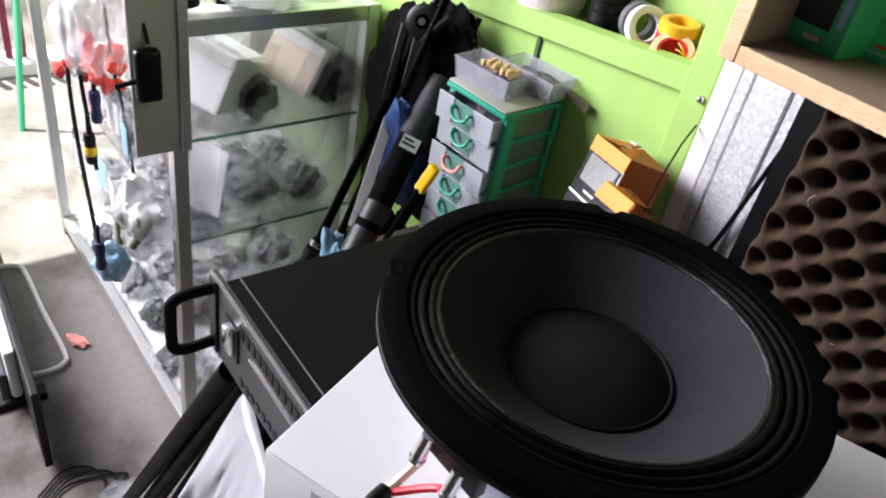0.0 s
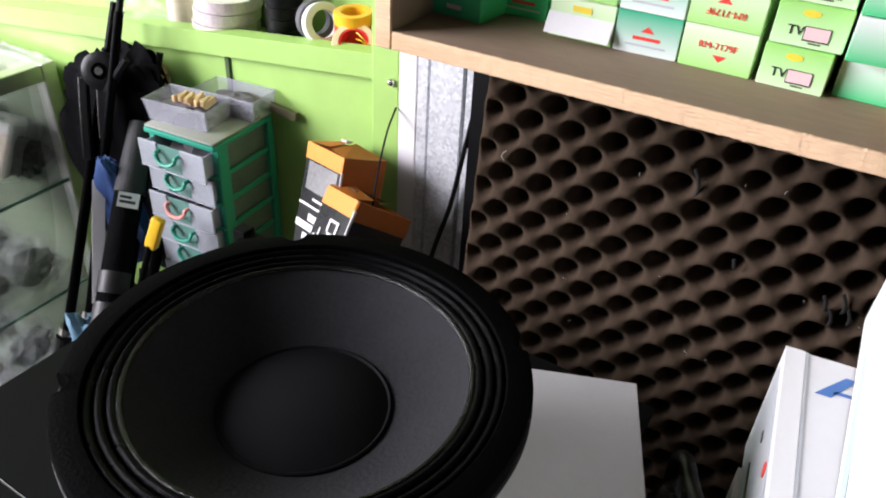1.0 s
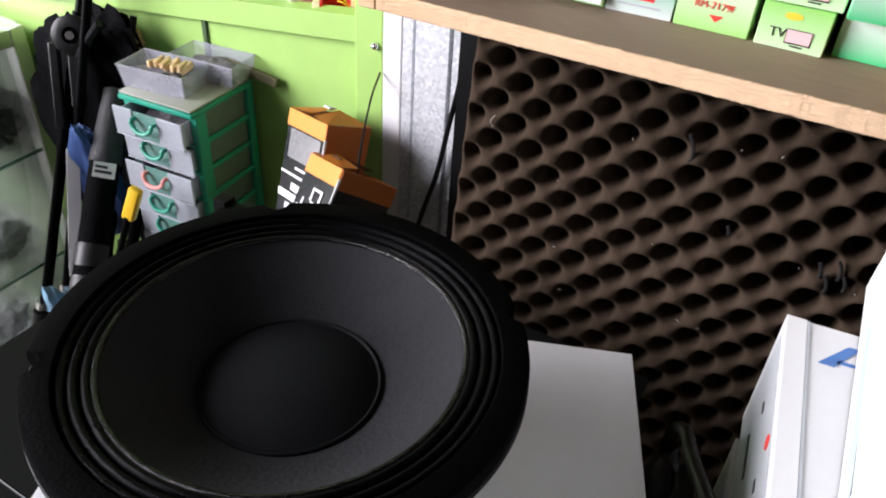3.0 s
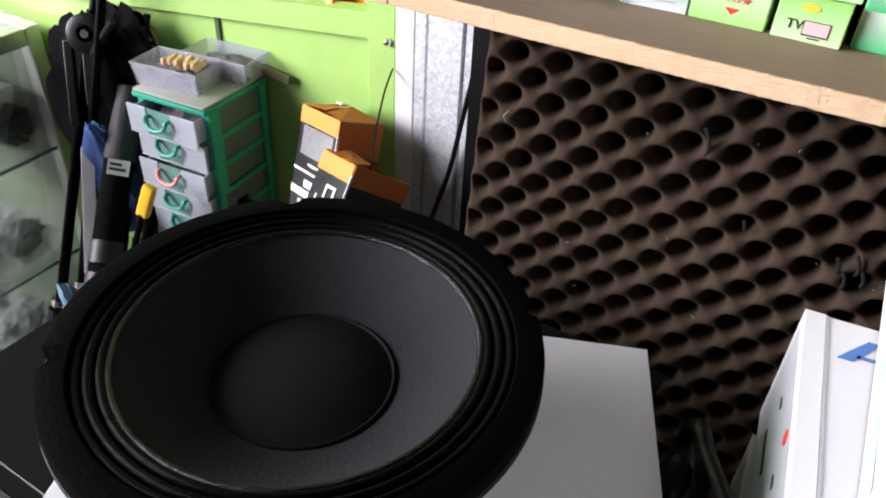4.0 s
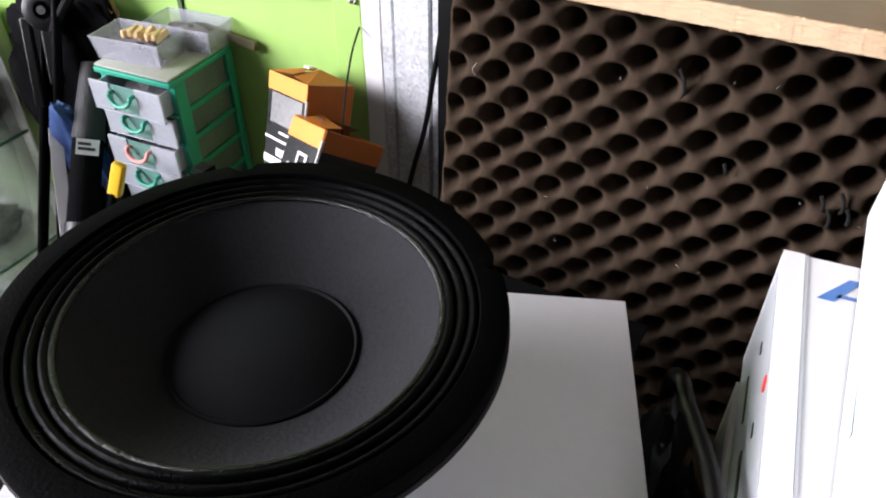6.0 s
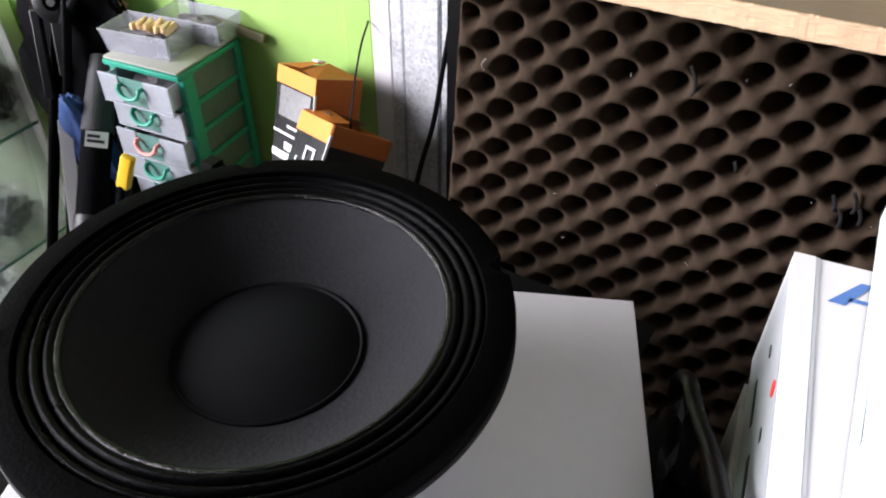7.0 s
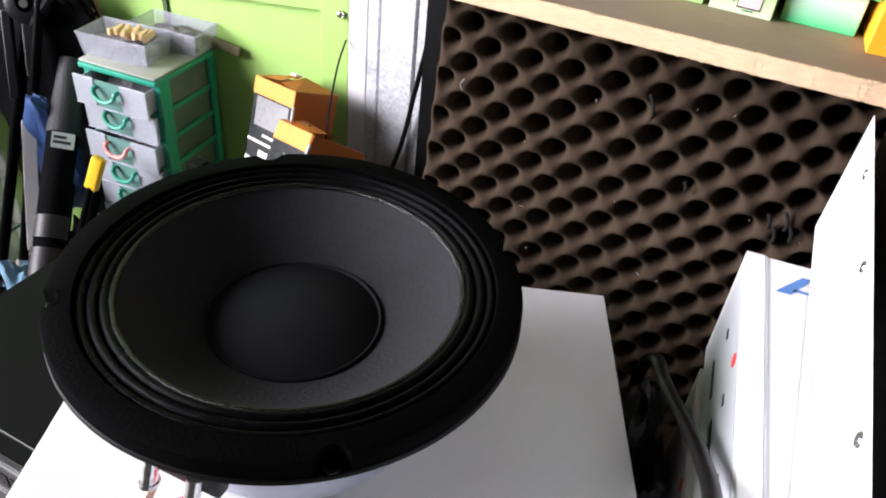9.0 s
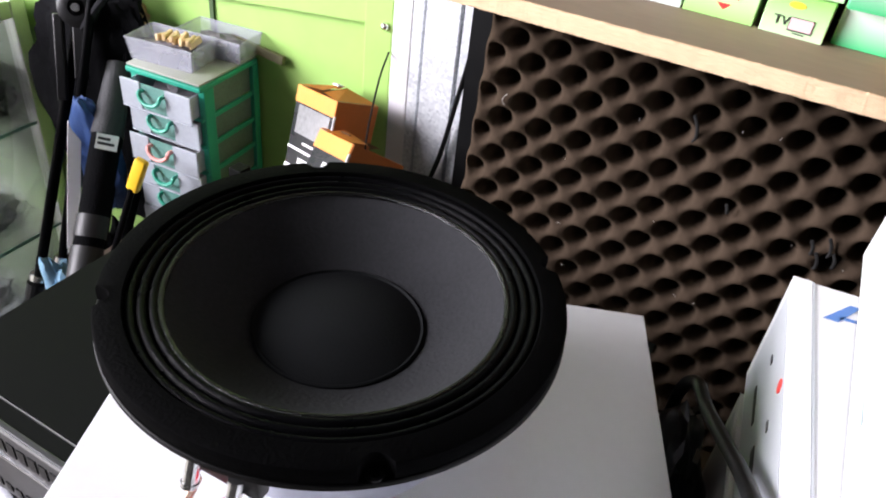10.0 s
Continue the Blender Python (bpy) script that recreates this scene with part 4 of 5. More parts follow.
def gradient_card(name, c0, c1, h):
    m = mat(name, c0, 0.42, vary=0.03, bump=0.02)
    n, l = m.node_tree.nodes, m.node_tree.links
    b = n["Principled BSDF"]
    tc, sp, mr, mx = n.new("ShaderNodeTexCoord"), n.new("ShaderNodeSeparateXYZ"), n.new("ShaderNodeMapRange"), n.new("ShaderNodeMix")
    mx.data_type = "RGBA"
    l.new(tc.outputs["Object"], sp.inputs[0])
    l.new(sp.outputs["Z"], mr.inputs[0])
    mr.inputs["From Max"].default_value = h
    l.new(mr.outputs[0], mx.inputs["Factor"])
    mx.inputs["A"].default_value, mx.inputs["B"].default_value = (*c0, 1), (*c1, 1)
    l.new(mx.outputs["Result"], b.inputs["Base Color"])
    return m


CARD_LIME = gradient_card("lime_printed_card", (0.38, 0.72, 0.2), (0.72, 0.85, 0.6), 0.036)
CARD_LIME2 = gradient_card("lime_printed_card_b", (0.62, 0.85, 0.5), (0.3, 0.66, 0.14), 0.036)
CARD_MINT = gradient_card("mint_printed_card", (0.78, 0.84, 0.8), (0.05, 0.45, 0.24), 0.036)
CARD_WHITE_GREEN = gradient_card("white_green_card", (0.05, 0.55, 0.2), (0.82, 0.86, 0.82), 0.034)


def remote_carton(label, m, w, h, material, art, d=0.09):
    t = thing("small_carton", label, "box", m, group="small green cartons on the shelf")
    part("body", box(-w / 2, w / 2, 0, d, 0, h, 0.0008, 1), material, t)
    part("end_flap", box(-w / 2 + 0.0006, w / 2 - 0.0006, -0.0007, -0.0001, 0.0004, h - 0.0012), material, t)
    up = pose(0, -0.0011, 0, 90)

    def tri(x, z, s, flip):
        bm = bmesh.new()
        k = -1 if flip else 1
        bm.faces.new([bm.verts.new(c) for c in ((x - s, -0.001, z), (x + s, -0.001, z), (x, -0.001, z + k * s * 0.9))])
        part("arrow", bm, PRINT_RED, t, "red printed arrow")
    if art == "model":
        writing("RM-7179F", 0.0078, PRINT_RED, t, pose(0, -0.0012, h * 0.58, 90))
        tri(0.003, h * 0.38, 0.006, True)
    elif art == "model_up":
        writing("RM-7179F", 0.0078, PRINT_RED, t, pose(0, -0.0012, h * 0.35, 90, 180))
        tri(-0.003, h * 0.55, 0.006, False)
    elif art == "tv":
        writing("TV", 0.0105, PRINT_BLACK, t, pose(-0.0105, -0.0012, h * 0.36, 90))
        part("screen_frame", box(-0.004, 0.0155, -0.0013, -0.0008, h * 0.16, h * 0.5), PRINT_BLACK, t)
        part("screen_stand", box(0.001, 0.0105, -0.0013, -0.0008, h * 0.1, h * 0.13), PRINT_BLACK, t)
        part("screen", box(-0.0034, 0.0149, -0.0017, -0.0013, h * 0.2, h * 0.485), PINK_PRINT, t, "pale pink printed screen")
        part("logo_shape", lathe([(0, 0.0003), (0.0068, 0.0003), (0.0068, 0.0), (0, 0.0)], 24), PRINT_YELLOW, t, "yellow oval shape", m=pose(-0.002, -0.0008, h * 0.78, 90) @ Matrix.Diagonal((1, 0.42, 1, 1)))
    elif art == "arrow":
        tri(0.0, h * 0.55, 0.006, False)
        part("print_bar", box(-0.012, 0.012, -0.0011, -0.0007, h * 0.36, h * 0.44), PRINT_RED, t)
        part("print_bar", box(-0.018, 0.018, -0.0011, -0.0007, h * 0.2, h * 0.25), PRINT_GREY, t)
    elif art == "open":
        part("loose_flap", box(-w / 2, w / 2, -0.001, 0.0, -0.02, 0.0), PRINT_WHITE, t, "white loose flap", m=pose(0, -0.001, h * 0.62, -28))
        part("logo_shape", box(-0.009, 0.009, -0.0012, -0.0007, h * 0.7, h * 0.85), PRINT_YELLOW, t, "yellow printed shape")
    return t


Y = 0.716
gc = remote_carton("deep green carton with a dark device picture", pose(-0.3915, 0.703, SH, 0, 0, -6), 0.068, 0.09, MINT_BOX, "")
part("picture", box(-0.022, 0.018, -0.0014, -0.0007, 0.02, 0.086, 0.0003, 1), BLACK_PANEL, gc, "dark printed device picture")
part("print_bar", box(0.022, 0.028, -0.0012, -0.0007, 0.025, 0.08), PALE_BLUE, gc)
part("print_bar", box(-0.005, 0.012, -0.0012, -0.0007, 0.008, 0.012), PINK_PRINT, gc)
remote_carton("deep green carton with a red arrow", pose(-0.335, 0.745, SH, 0, 0, 0), 0.05, 0.036, MINT_BOX, "arrow", 0.07)
remote_carton("pale carton with a loose white end flap", pose(-0.265, Y, SH, 0, 0, 0), 0.062, 0.036, CARD_LIME, "open")
remote_carton("mint carton with a red arrow and small print", pose(-0.204, Y, SH, 0, 0, 2), 0.057, 0.036, CARD_MINT, "arrow")
remote_carton("lime green carton with red model number", pose(-0.1435, Y, SH, 0, 0, -1), 0.061, 0.036, CARD_LIME, "model")
remote_carton("lime green carton with upside-down model number", pose(-0.1435, Y, SH + 0.0365, 0, 0, 0), 0.061, 0.036, CARD_LIME, "model_up")
remote_carton("green carton printed with a television picture", pose(-0.0815, Y - 0.003, SH, 0, 0, -2), 0.052, 0.034, CARD_LIME2, "tv")
remote_carton("green carton printed with a television picture", pose(-0.079, Y, SH + 0.0345, 0, 0, 1), 0.055, 0.034, CARD_LIME2, "tv")
remote_carton("green carton printed with a television picture", pose(-0.08, Y, SH + 0.069, 0, 0, 0), 0.055, 0.034, CARD_LIME2, "tv")
remote_carton("white to green shaded carton", pose(-0.0195, 0.722, SH, 0, 0, -3), 0.06, 0.034, CARD_WHITE_GREEN, "")
remote_carton("white to green shaded carton", pose(-0.0155, 0.706, SH + 0.0345, 0, 0, 2), 0.066, 0.034, CARD_WHITE_GREEN, "")
remote_carton("white to green shaded carton", pose(-0.0155, 0.708, SH + 0.069, 0, 0, 0), 0.066, 0.034, CARD_WHITE_GREEN, "")
remote_carton("mint carton with a red arrow and small print", pose(-0.204, Y, SH + 0.0365, 0, 0, 0), 0.057, 0.036, CARD_MINT, "arrow")
remote_carton("pale carton stacked on another", pose(-0.265, Y, SH + 0.0365, 0, 0, 1), 0.06, 0.036, CARD_LIME, "")
remote_carton("orange and white carton on the shelf", pose(0.049, 0.689, SH, 0, 0, 2), 0.06, 0.036, ORANGE_BOX, "arrow")
remote_carton("orange and white carton on the shelf", pose(0.049, 0.689, SH + 0.0365, 0, 0, 1), 0.06, 0.036, ORANGE_BOX, "arrow")

# ---- glass display case ----
CX, CY0, CY1, CZ, CL = -1.18, 0.405, 0.795, 0.985, -2.1
dc = thing("display_case", "aluminium-framed glass display case crammed with bagged goods", "display case")


def bar(x0, x1, y0, y1, z0, z1, nm="frame_bar"):
    return part(nm, box(x0, x1, y0, y1, z0, z1, 0.0015, 1), ALU, dc)


W = 0.026
for x in (CX - W, CL):
    for y in (CY0, CY1 - W):
        bar(x, x + W, y, y + W, 0.0, CZ, "corner_post")
for z0, z1 in ((0.03, 0.06), (CZ - 0.028, CZ)):
    for x in (CX - W + 0.001, CL + 0.001):
        bar(x, x + W - 0.002, CY0 + W, CY1 - W, z0, z1)
    for y in (CY0 + 0.001, CY1 - W + 0.001):
        bar(CL + W, CX - W, y, y + W - 0.002, z0, z1)
part("base_board", box(CL + 0.01, CX - 0.01, CY0 + 0.01, CY1 - 0.01, 0.0305, 0.042), WHITE_CARD, dc)
# added board: its dark green paints the wall's shade behind the goods
part("back_board", box(CL + W, CX - W, CY1 - 0.012, CY1 - 0.004, 0.06, CZ - 0.028), mat("shaded_green_back", (0.075, 0.1, 0.06), 0.6, vary=0.15), dc, "added board standing in for the shaded green wall")
g = part("top_pane", box(CL + 0.005, CX - 0.005, CY0 + 0.005, CY1 - 0.005, CZ + 0.0005, CZ + 0.006), GLASS, dc)
g.visible_shadow = False
for nm, z in (("glass_shelf", 0.772), ("glass_shelf", 0.56), ("glass_shelf", 0.3)):
    g = part(nm, box(CL + 0.02, CX - 0.006, CY0 + 0.02, CY1 - 0.02, z - 0.003, z + 0.003), GLASS, dc)
    g.visible_shadow = False
    part("glass_edge", box(CX - 0.0055, CX - 0.0045, CY0 + 0.02, CY1 - 0.02, z - 0.003, z + 0.003), GLASS_EDGE, dc, "green glass edge")
g = part("end_pane", box(CX - 0.0035, CX - 0.0005, CY0 + W, CY1 - W, 0.06, CZ - 0.028), GLASS, dc)
g.visible_shadow = False
part("corner_cover", box(CX + 0.0, CX + 0.006, CY0 - 0.062, CY0 + 0.028, 0.765, 1.25, 0.002, 1), COVER, dc, "wide grey cover plate on the corner")
part("cover_flange", box(CX + 0.006, CX + 0.012, CY0 + 0.012, CY0 + 0.028, 0.765, 1.25, 0.001, 1), ALU, dc)

CLOUDY = mat("cloudy_plastic", (0.6, 0.62, 0.62), 0.3, vary=0.15, alpha=0.6)
DARK_BITS = mat("dark_small_goods", (0.03, 0.033, 0.034), 0.5, vary=0.7, scale=50, bump=0.4)
OLIVE_BITS = mat("olive_small_goods", (0.055, 0.068, 0.055), 0.5, vary=0.7, scale=50, bump=0.4)
rng = random.Random(11)


def goods_bag(x, y, z, rx, ry, rz, seed, material=None, label="crumpled clear plastic bag of small goods"):
    t = thing("goods_bag", label, "plastic bag", pose(x, y, z, 0, 0, seed * 40 % 360), group="bagged goods in the case")
    part("bag_film", crumple(rx, ry, rz, seed, 0.4, 4, 3.5, 0.2), material or FILM, t, smooth=True)
    part("contents", crumple(rx * 0.75, ry * 0.75, rz * 0.6, seed + 20, 0.5, 3, 5, 0.2), (STUFFING, OLIVE_BITS, DARK_BITS, DARK_BITS)[seed % 4], t, m=pose(0, 0, 0.003))
    return t


k = 0
for z, xs in ((0.5755, (-1.27, -1.4, -1.55, -1.72, -1.9)), (0.3035, (-1.26, -1.38, -1.53, -1.7, -1.88)), (0.0425, (-1.26, -1.4, -1.55, -1.72, -1.9))):
    for x in xs:
        for y in (0.48, 0.6, 0.7):
            k += 1
            goods_bag(x + rng.uniform(-0.02, 0.02), y, z - (0.0115 if z > 0.5 else 0.0), rng.uniform(0.05, 0.075), rng.uniform(0.045, 0.06), rng.uniform(0.035, 0.07), k)


def boxed_goods(x, y, z, sx, sy, sz, tilt, rz, top, label):
    t = thing("boxed_goods", label, "box", pose(x, y, z, tilt, 0, 0) @ pose(0, 0, 0, 0, 0, rz), group="cartons in the case")
    part("body", box(-sx, sx, -sy, sy, 0, sz, 0.002), PALE_WOOD, t)
    part("face", box(-sx, sx, -sy - 0.0015, -sy, 0.001, sz - 0.001), top, t)
    part("face", box(sx, sx + 0.0015, -sy, sy, 0.001, sz - 0.001), PRINT_WHITE, t, "white side")
    part("lid", box(-sx - 0.002, sx + 0.002, -sy - 0.002, sy + 0.002, sz, sz + 0.02, 0.002), PRINT_WHITE, t, "white lid")
    part("label", box(-sx * 0.7, sx * 0.7, -sy * 0.6, -sy * 0.1, sz + 0.02, sz + 0.0206), GREY_TAPE, t, "grey label")


boxed_goods(-1.275, 0.5, 0.802, 0.052, 0.06, 0.085, -22, 38, PRINT_WHITE, "pale carton with white lid tipped in the glass case")
boxed_goods(-1.29, 0.675, 0.8, 0.05, 0.055, 0.08, -26, 40, PALE_WOOD, "pale carton with white lid tipped beside another")
boxed_goods(-1.42, 0.56, 0.776, 0.05, 0.06, 0.1, 0, 60, BROWN_CARD, "brown carton with white lid")
boxed_goods(-1.42, 0.72, 0.776, 0.04, 0.04, 0.09, 0, 40, BLACK_PANEL, "dark carton with white lid")
for k2, (x, y) in enumerate(((-1.24, 0.585), (-1.25, 0.74), (-1.33, 0.62))):
    goods_bag(x, y, 0.7755, 0.035, 0.035, 0.04, 80 + k2, BLACK_FILM if k2 < 2 else None, "dark crumpled bag between tipped cartons")
tagged(part("white_paper", box(-0.05, 0.05, -0.001, 0.001, 0, 0.13), PRINT_WHITE, m=pose(-1.232, 0.462, 0.6, -14, 0, 28)), "white sheet of paper leaning among the bags", "paper")
tagged(part("black_lens", lathe([(0, 0), (0.03, 0), (0.03, 0.02), (0.022, 0.03), (0, 0.03)], 24), BLACK, smooth=True, m=pose(-1.24, 0.45, CZ + 0.006)), "round black part on the case top", "part")
tagged(part("pen", rod((-1.22, 0.5, CZ + 0.011), (-1.2, 0.62, CZ + 0.011), 0.005, n=10), BLACK), "dark pen lying on the case top", "pen")
goods_bag(-1.28, 0.6, CZ + 0.006, 0.08, 0.13, 0.022, 60, CLOUDY, "flat cloudy plastic bag on the case top")
goods_bag(-1.45, 0.62, CZ + 0.006, 0.09, 0.12, 0.03, 61, CLOUDY, "crumpled cloudy plastic bag on the case top")

# ---- hanging goods at the case corner ----
MILKY_FILM = mat("milky_plastic_film", (0.8, 0.82, 0.84), 0.25, vary=0.1, scale=20, alpha=0.4)


def hang_cord(pts, r, label, material=BLACK):
    return tagged(part("hanging_cable", hose(pts, r, 6), material, smooth=True), label, "cord")


hang_cord([(-1.46, 0.33, 1.4), (-1.452, 0.325, 0.93), (-1.4, 0.31, 0.74), (-1.3, 0.295, 0.6), (-1.252, 0.288, 0.555)], 0.004, "black cord hanging at the display case")
hang_cord([(-1.42, 0.335, 1.4), (-1.43, 0.335, 0.93), (-1.4, 0.33, 0.8), (-1.36, 0.325, 0.72), (-1.33, 0.32, 0.66)], 0.004, "black cord hanging at the display case")
hang_cord([(-1.36, 0.37, 1.4), (-1.375, 0.375, 0.9), (-1.36, 0.38, 0.8), (-1.33, 0.38, 0.72), (-1.3, 0.375, 0.64)], 0.003, "black cord hanging beside the adaptor")
hang_cord([(-1.2, 0.36, 1.3), (-1.19, 0.365, 1.05), (-1.166, 0.37, 0.96)], 0.003, "cord of the black adaptor")
ad = thing("power_adaptor", "black power adaptor hanging on its cord at the case corner", "power adaptor", pose(-1.162, 0.365, 0.87))
part("adaptor_body", box(-0.011, 0.011, -0.02, 0.02, 0, 0.085, 0.008, 3), BLACK, ad, smooth=True)
part("adaptor_pin", rod((0, -0.02, 0.035), (0, -0.05, 0.03), 0.004, n=10), BLACK, ad)
sb = thing("sweets_bag", "clear plastic bag with red sweets hanging on a cord", "plastic bag", pose(-1.41, 0.363, 0.79))
part("bag_film", crumple(0.075, 0.06, 0.1, 41, 0.3, 4, 3.5, 0.0), MILKY_FILM, sb, smooth=True)
for i in range(24):
    a = rng.uniform(0, 6.28)
    rr = 0.055 * math.sqrt(rng.random())
    part("sweet", crumple(0.016, 0.013, 0.011, i, 0.4, 2, 4), RED_BITS, sb, m=pose(rr * math.cos(a), rr * math.sin(a), 0.01 + 0.06 * rng.random(), 30 * i, 50 * i, 70 * i))
tb2 = thing("tool_bag", "cloudy plastic bag with small dark tools hanging by the case", "plastic bag", pose(-1.245, 0.365, 0.52))
part("bag_film", crumple(0.06, 0.05, 0.08, 47, 0.4, 4, 3.5, 0.0), MILKY_FILM, tb2, smooth=True)
for p0, p1, r in (((-0.02, -0.03, 0.05), (0.03, -0.02, 0.09), 0.009), ((0.0, -0.04, 0.03), (-0.03, -0.03, 0.1), 0.008), ((0.03, -0.03, 0.04), (0.05, 0.0, 0.1), 0.007)):
    part("tool", rod(p0, p1, r, n=12), mat("olive_plastic", (0.09, 0.1, 0.05), 0.5), tb2)
NAVY = mat("navy_plastic", (0.01, 0.02, 0.07), 0.4, vary=0.15)
for x, y, z, c, lab in ((-1.372, 0.342, 0.73, NAVY, "dark blue screwdriver handle hanging on a cord"), (-1.345, 0.318, 0.665, YELLOW, "yellow and black screwdriver handle hanging on a cord"), (-1.25, 0.288, 0.5, NAVY, "dark blue plug hanging on its cord")):
    t = thing("hanging_tool", lab, "tool", pose(x, y, z))
    part("grip", lathe([(0, 0), (0.008, 0.002), (0.0105, 0.01), (0.008, 0.03), (0.0105, 0.05), (0.009, 0.062), (0, 0.064)], 20), BLACK if c is YELLOW else c, t, smooth=True)
    if c is YELLOW:
        part("grip_band", lathe([(0.0102, 0.02), (0.0112, 0.022), (0.0112, 0.036), (0.0102, 0.038)], 20), c, t, "yellow band", True)
    part("shank", rod((0, 0, 0.064), (0.003, 0, 0.1), 0.004, n=10), BLACK, t)
for i in range(12):
    x, y = -1.3 - 0.055 * (i % 6), 0.37 + 0.015 * (i // 6)
    t = thing("hanging_pack", "clear hanging pack of small pale goods", "pack", pose(x, y - 0.02, 0.5 + 0.17 * (i // 6) + 0.02 * (i % 3), 0, 0, 12 * (i % 5) - 20), group="packs hanging at the case")
    part("pack_film", crumple(0.035, 0.014, 0.06, 70 + i, 0.3, 3, 3), FILM, t, smooth=True)
    part("card", box(-0.025, 0.025, -0.002, 0.0, 0.03, 0.09), (PRINT_WHITE, PINK_PRINT, PALE_BLUE, PRINT_WHITE)[i % 4], t)
tagged(part("blue_bag", crumple(0.03, 0.03, 0.045, 90, 0.4, 3, 3), PALE_BLUE, smooth=True, m=pose(-1.3, 0.32, 0.42)), "small bright blue plastic bag by the case", "plastic bag")

# ---- stands, bags and tools leaning by the case ----
DULL_STRAP = mat("dull_webbing", (0.012, 0.012, 0.014), 0.8, vary=0.3, scale=60, bump=0.4, spec=0.1)


def stand(label, a, b, r):
    t = thing("tripod_stand", label, "stand")
    A, B = Vector(a), Vector(b)
    d = (B - A)
    part("top_pin", rod(B, B + d * 0.06, 0.005, n=10), BASKET, t, "bare dark pin")
    part("outer_tube", rod(A, A + d * 0.55, r, n=14), TUBE, t, smooth=True)
    part("inner_tube", rod(A + d * 0.55, B, r * 0.72, n=14), TUBE, t, smooth=True)
    part("collar", rod(A + d * 0.53, A + d * 0.58, r * 1.5, n=16), BLACK, t)
    part("ring", rod(A + d * 0.585, A + d * 0.595, r * 1.3, n=16), STEEL, t, "bright ring")
    part("knob", rod(A + d * 0.555 + Vector((0.0, -r, 0)), A + d * 0.555 + Vector((0.008, -r - 0.022, 0)), 0.008, n=10), BLACK, t)
    part("foot", rod(A - d * 0.02, A, r * 1.25, n=14), BLACK, t)
    return t


stand("black folded microphone stand leaning against the wall", (-1.03, 0.35, 0.02), (-0.985, 0.755, 1.06), 0.011)
stand("thin black stand leaning beside the case", (-1.0, 0.4, 0.02), (-0.95, 0.76, 1.12), 0.009)
stand("black light stand leaning behind the others", (-0.96, 0.42, 0.02), (-0.92, 0.77, 1.0), 0.012)
stand("slim black stand in the leaning bundle", (-0.93, 0.36, 0.02), (-0.9, 0.76, 0.86), 0.012)
hd = thing("stand_head", "round black clutch head of a folded stand", "stand head", pose(-0.985, 0.742, 1.03, 70, 0, 30))
part("disc", lathe([(0.006, 0.0), (0.026, 0.0), (0.028, 0.003), (0.028, 0.014), (0.024, 0.017), (0.012, 0.017), (0.011, 0.008), (0.006, 0.008), (0.006, 0.0)], 32), BLACK, hd, smooth=True)
part("hub", rod((0, 0, -0.01), (0, 0, 0.02), 0.006, n=12), STEEL, hd)
part("arm", box(-0.009, 0.009, -0.1, -0.024, 0.002, 0.014, 0.003), BLACK, hd)
part("arm", box(-0.035, -0.02, -0.13, -0.01, 0.004, 0.014, 0.003), BLACK, hd)
bb = thing("black_bag", "black nylon bag hanging behind the stands", "bag", pose(-1.0, 0.772, 0.66))
part("bag_body", crumple(0.155, 0.03, 0.205, 23, 0.3, 5, 3, 0.1), BLACK_CLOTH, bb, smooth=True)
part("strap", hose([(-0.05, -0.03, 0.1), (-0.03, -0.042, 0.22), (0.0, -0.044, 0.31), (0.04, -0.042, 0.36), (0.07, -0.03, 0.4)], 0.0055, 8), DULL_STRAP, bb, "dull webbing strap", True)
part("zip", hose([(0.02, -0.034, 0.08), (0.05, -0.04, 0.18), (0.06, -0.04, 0.28)], 0.0022, 6), BLACK, bb, smooth=True)
tagged(part("blue_bag", crumple(0.04, 0.024, 0.12, 29, 0.3, 4, 3, 0.1), BLUE_CLOTH, smooth=True, m=pose(-0.955, 0.715, 0.72, 10, 5, 0)), "dark blue nylon bag in the leaning bundle", "bag")
tagged(part("blue_film_roll", crumple(0.03, 0.03, 0.14, 31, 0.25, 4, 3, 0.1), PALE_BLUE, smooth=True, m=pose(-0.955, 0.635, 0.45, 14, 4, 0)), "pale blue plastic-wrapped roll behind the stands", "roll")
bb = thing("black_bag", "tall black nylon equipment bag standing on the floor", "bag", pose(-0.99, 0.735, 0.0))
part("bag_body", crumple(0.14, 0.06, 0.36, 24, 0.3, 5, 3, 0.2), BLACK_CLOTH, bb, smooth=True)
part("strap", hose([(-0.06, -0.06, 0.2), (-0.04, -0.074, 0.4), (0.0, -0.075, 0.55), (0.03, -0.06, 0.64)], 0.006, 8), DULL_STRAP, bb, "dull webbing strap", True)
DULL_TAPE = mat("dull_tape", (0.014, 0.014, 0.0145), 0.5, vary=0.3)


def facing(p, along):
    """A pose at p with z along a leaning tube and the front turned to the shop."""
    z = along.normalized()
    y = Vector((-0.85, 0.6, -0.55))
    y = (y - z * y.dot(z)).normalized()
    x = y.cross(z)
    m = Matrix((x, y, z)).transposed().to_4x4()
    m.translation = p
    return m


foot, head = Vector((-0.918, 0.6, 0.72)), Vector((-0.957, 0.674, 0.888))
tagged(part("white_strip", box(-0.009, 0.009, -0.0015, 0.0015, 0.0, (head - foot).length, 0.0006), PRINT_WHITE, m=facing(foot, head - foot)), "white plastic strip leaning among the stands", "strip")
tu = thing("padded_tube", "black padded tube with grey tape bands and a white label", "tube")
A, B = Vector((-0.664, 0.168, 0.3)), Vector((-0.925, 0.735, 0.946))
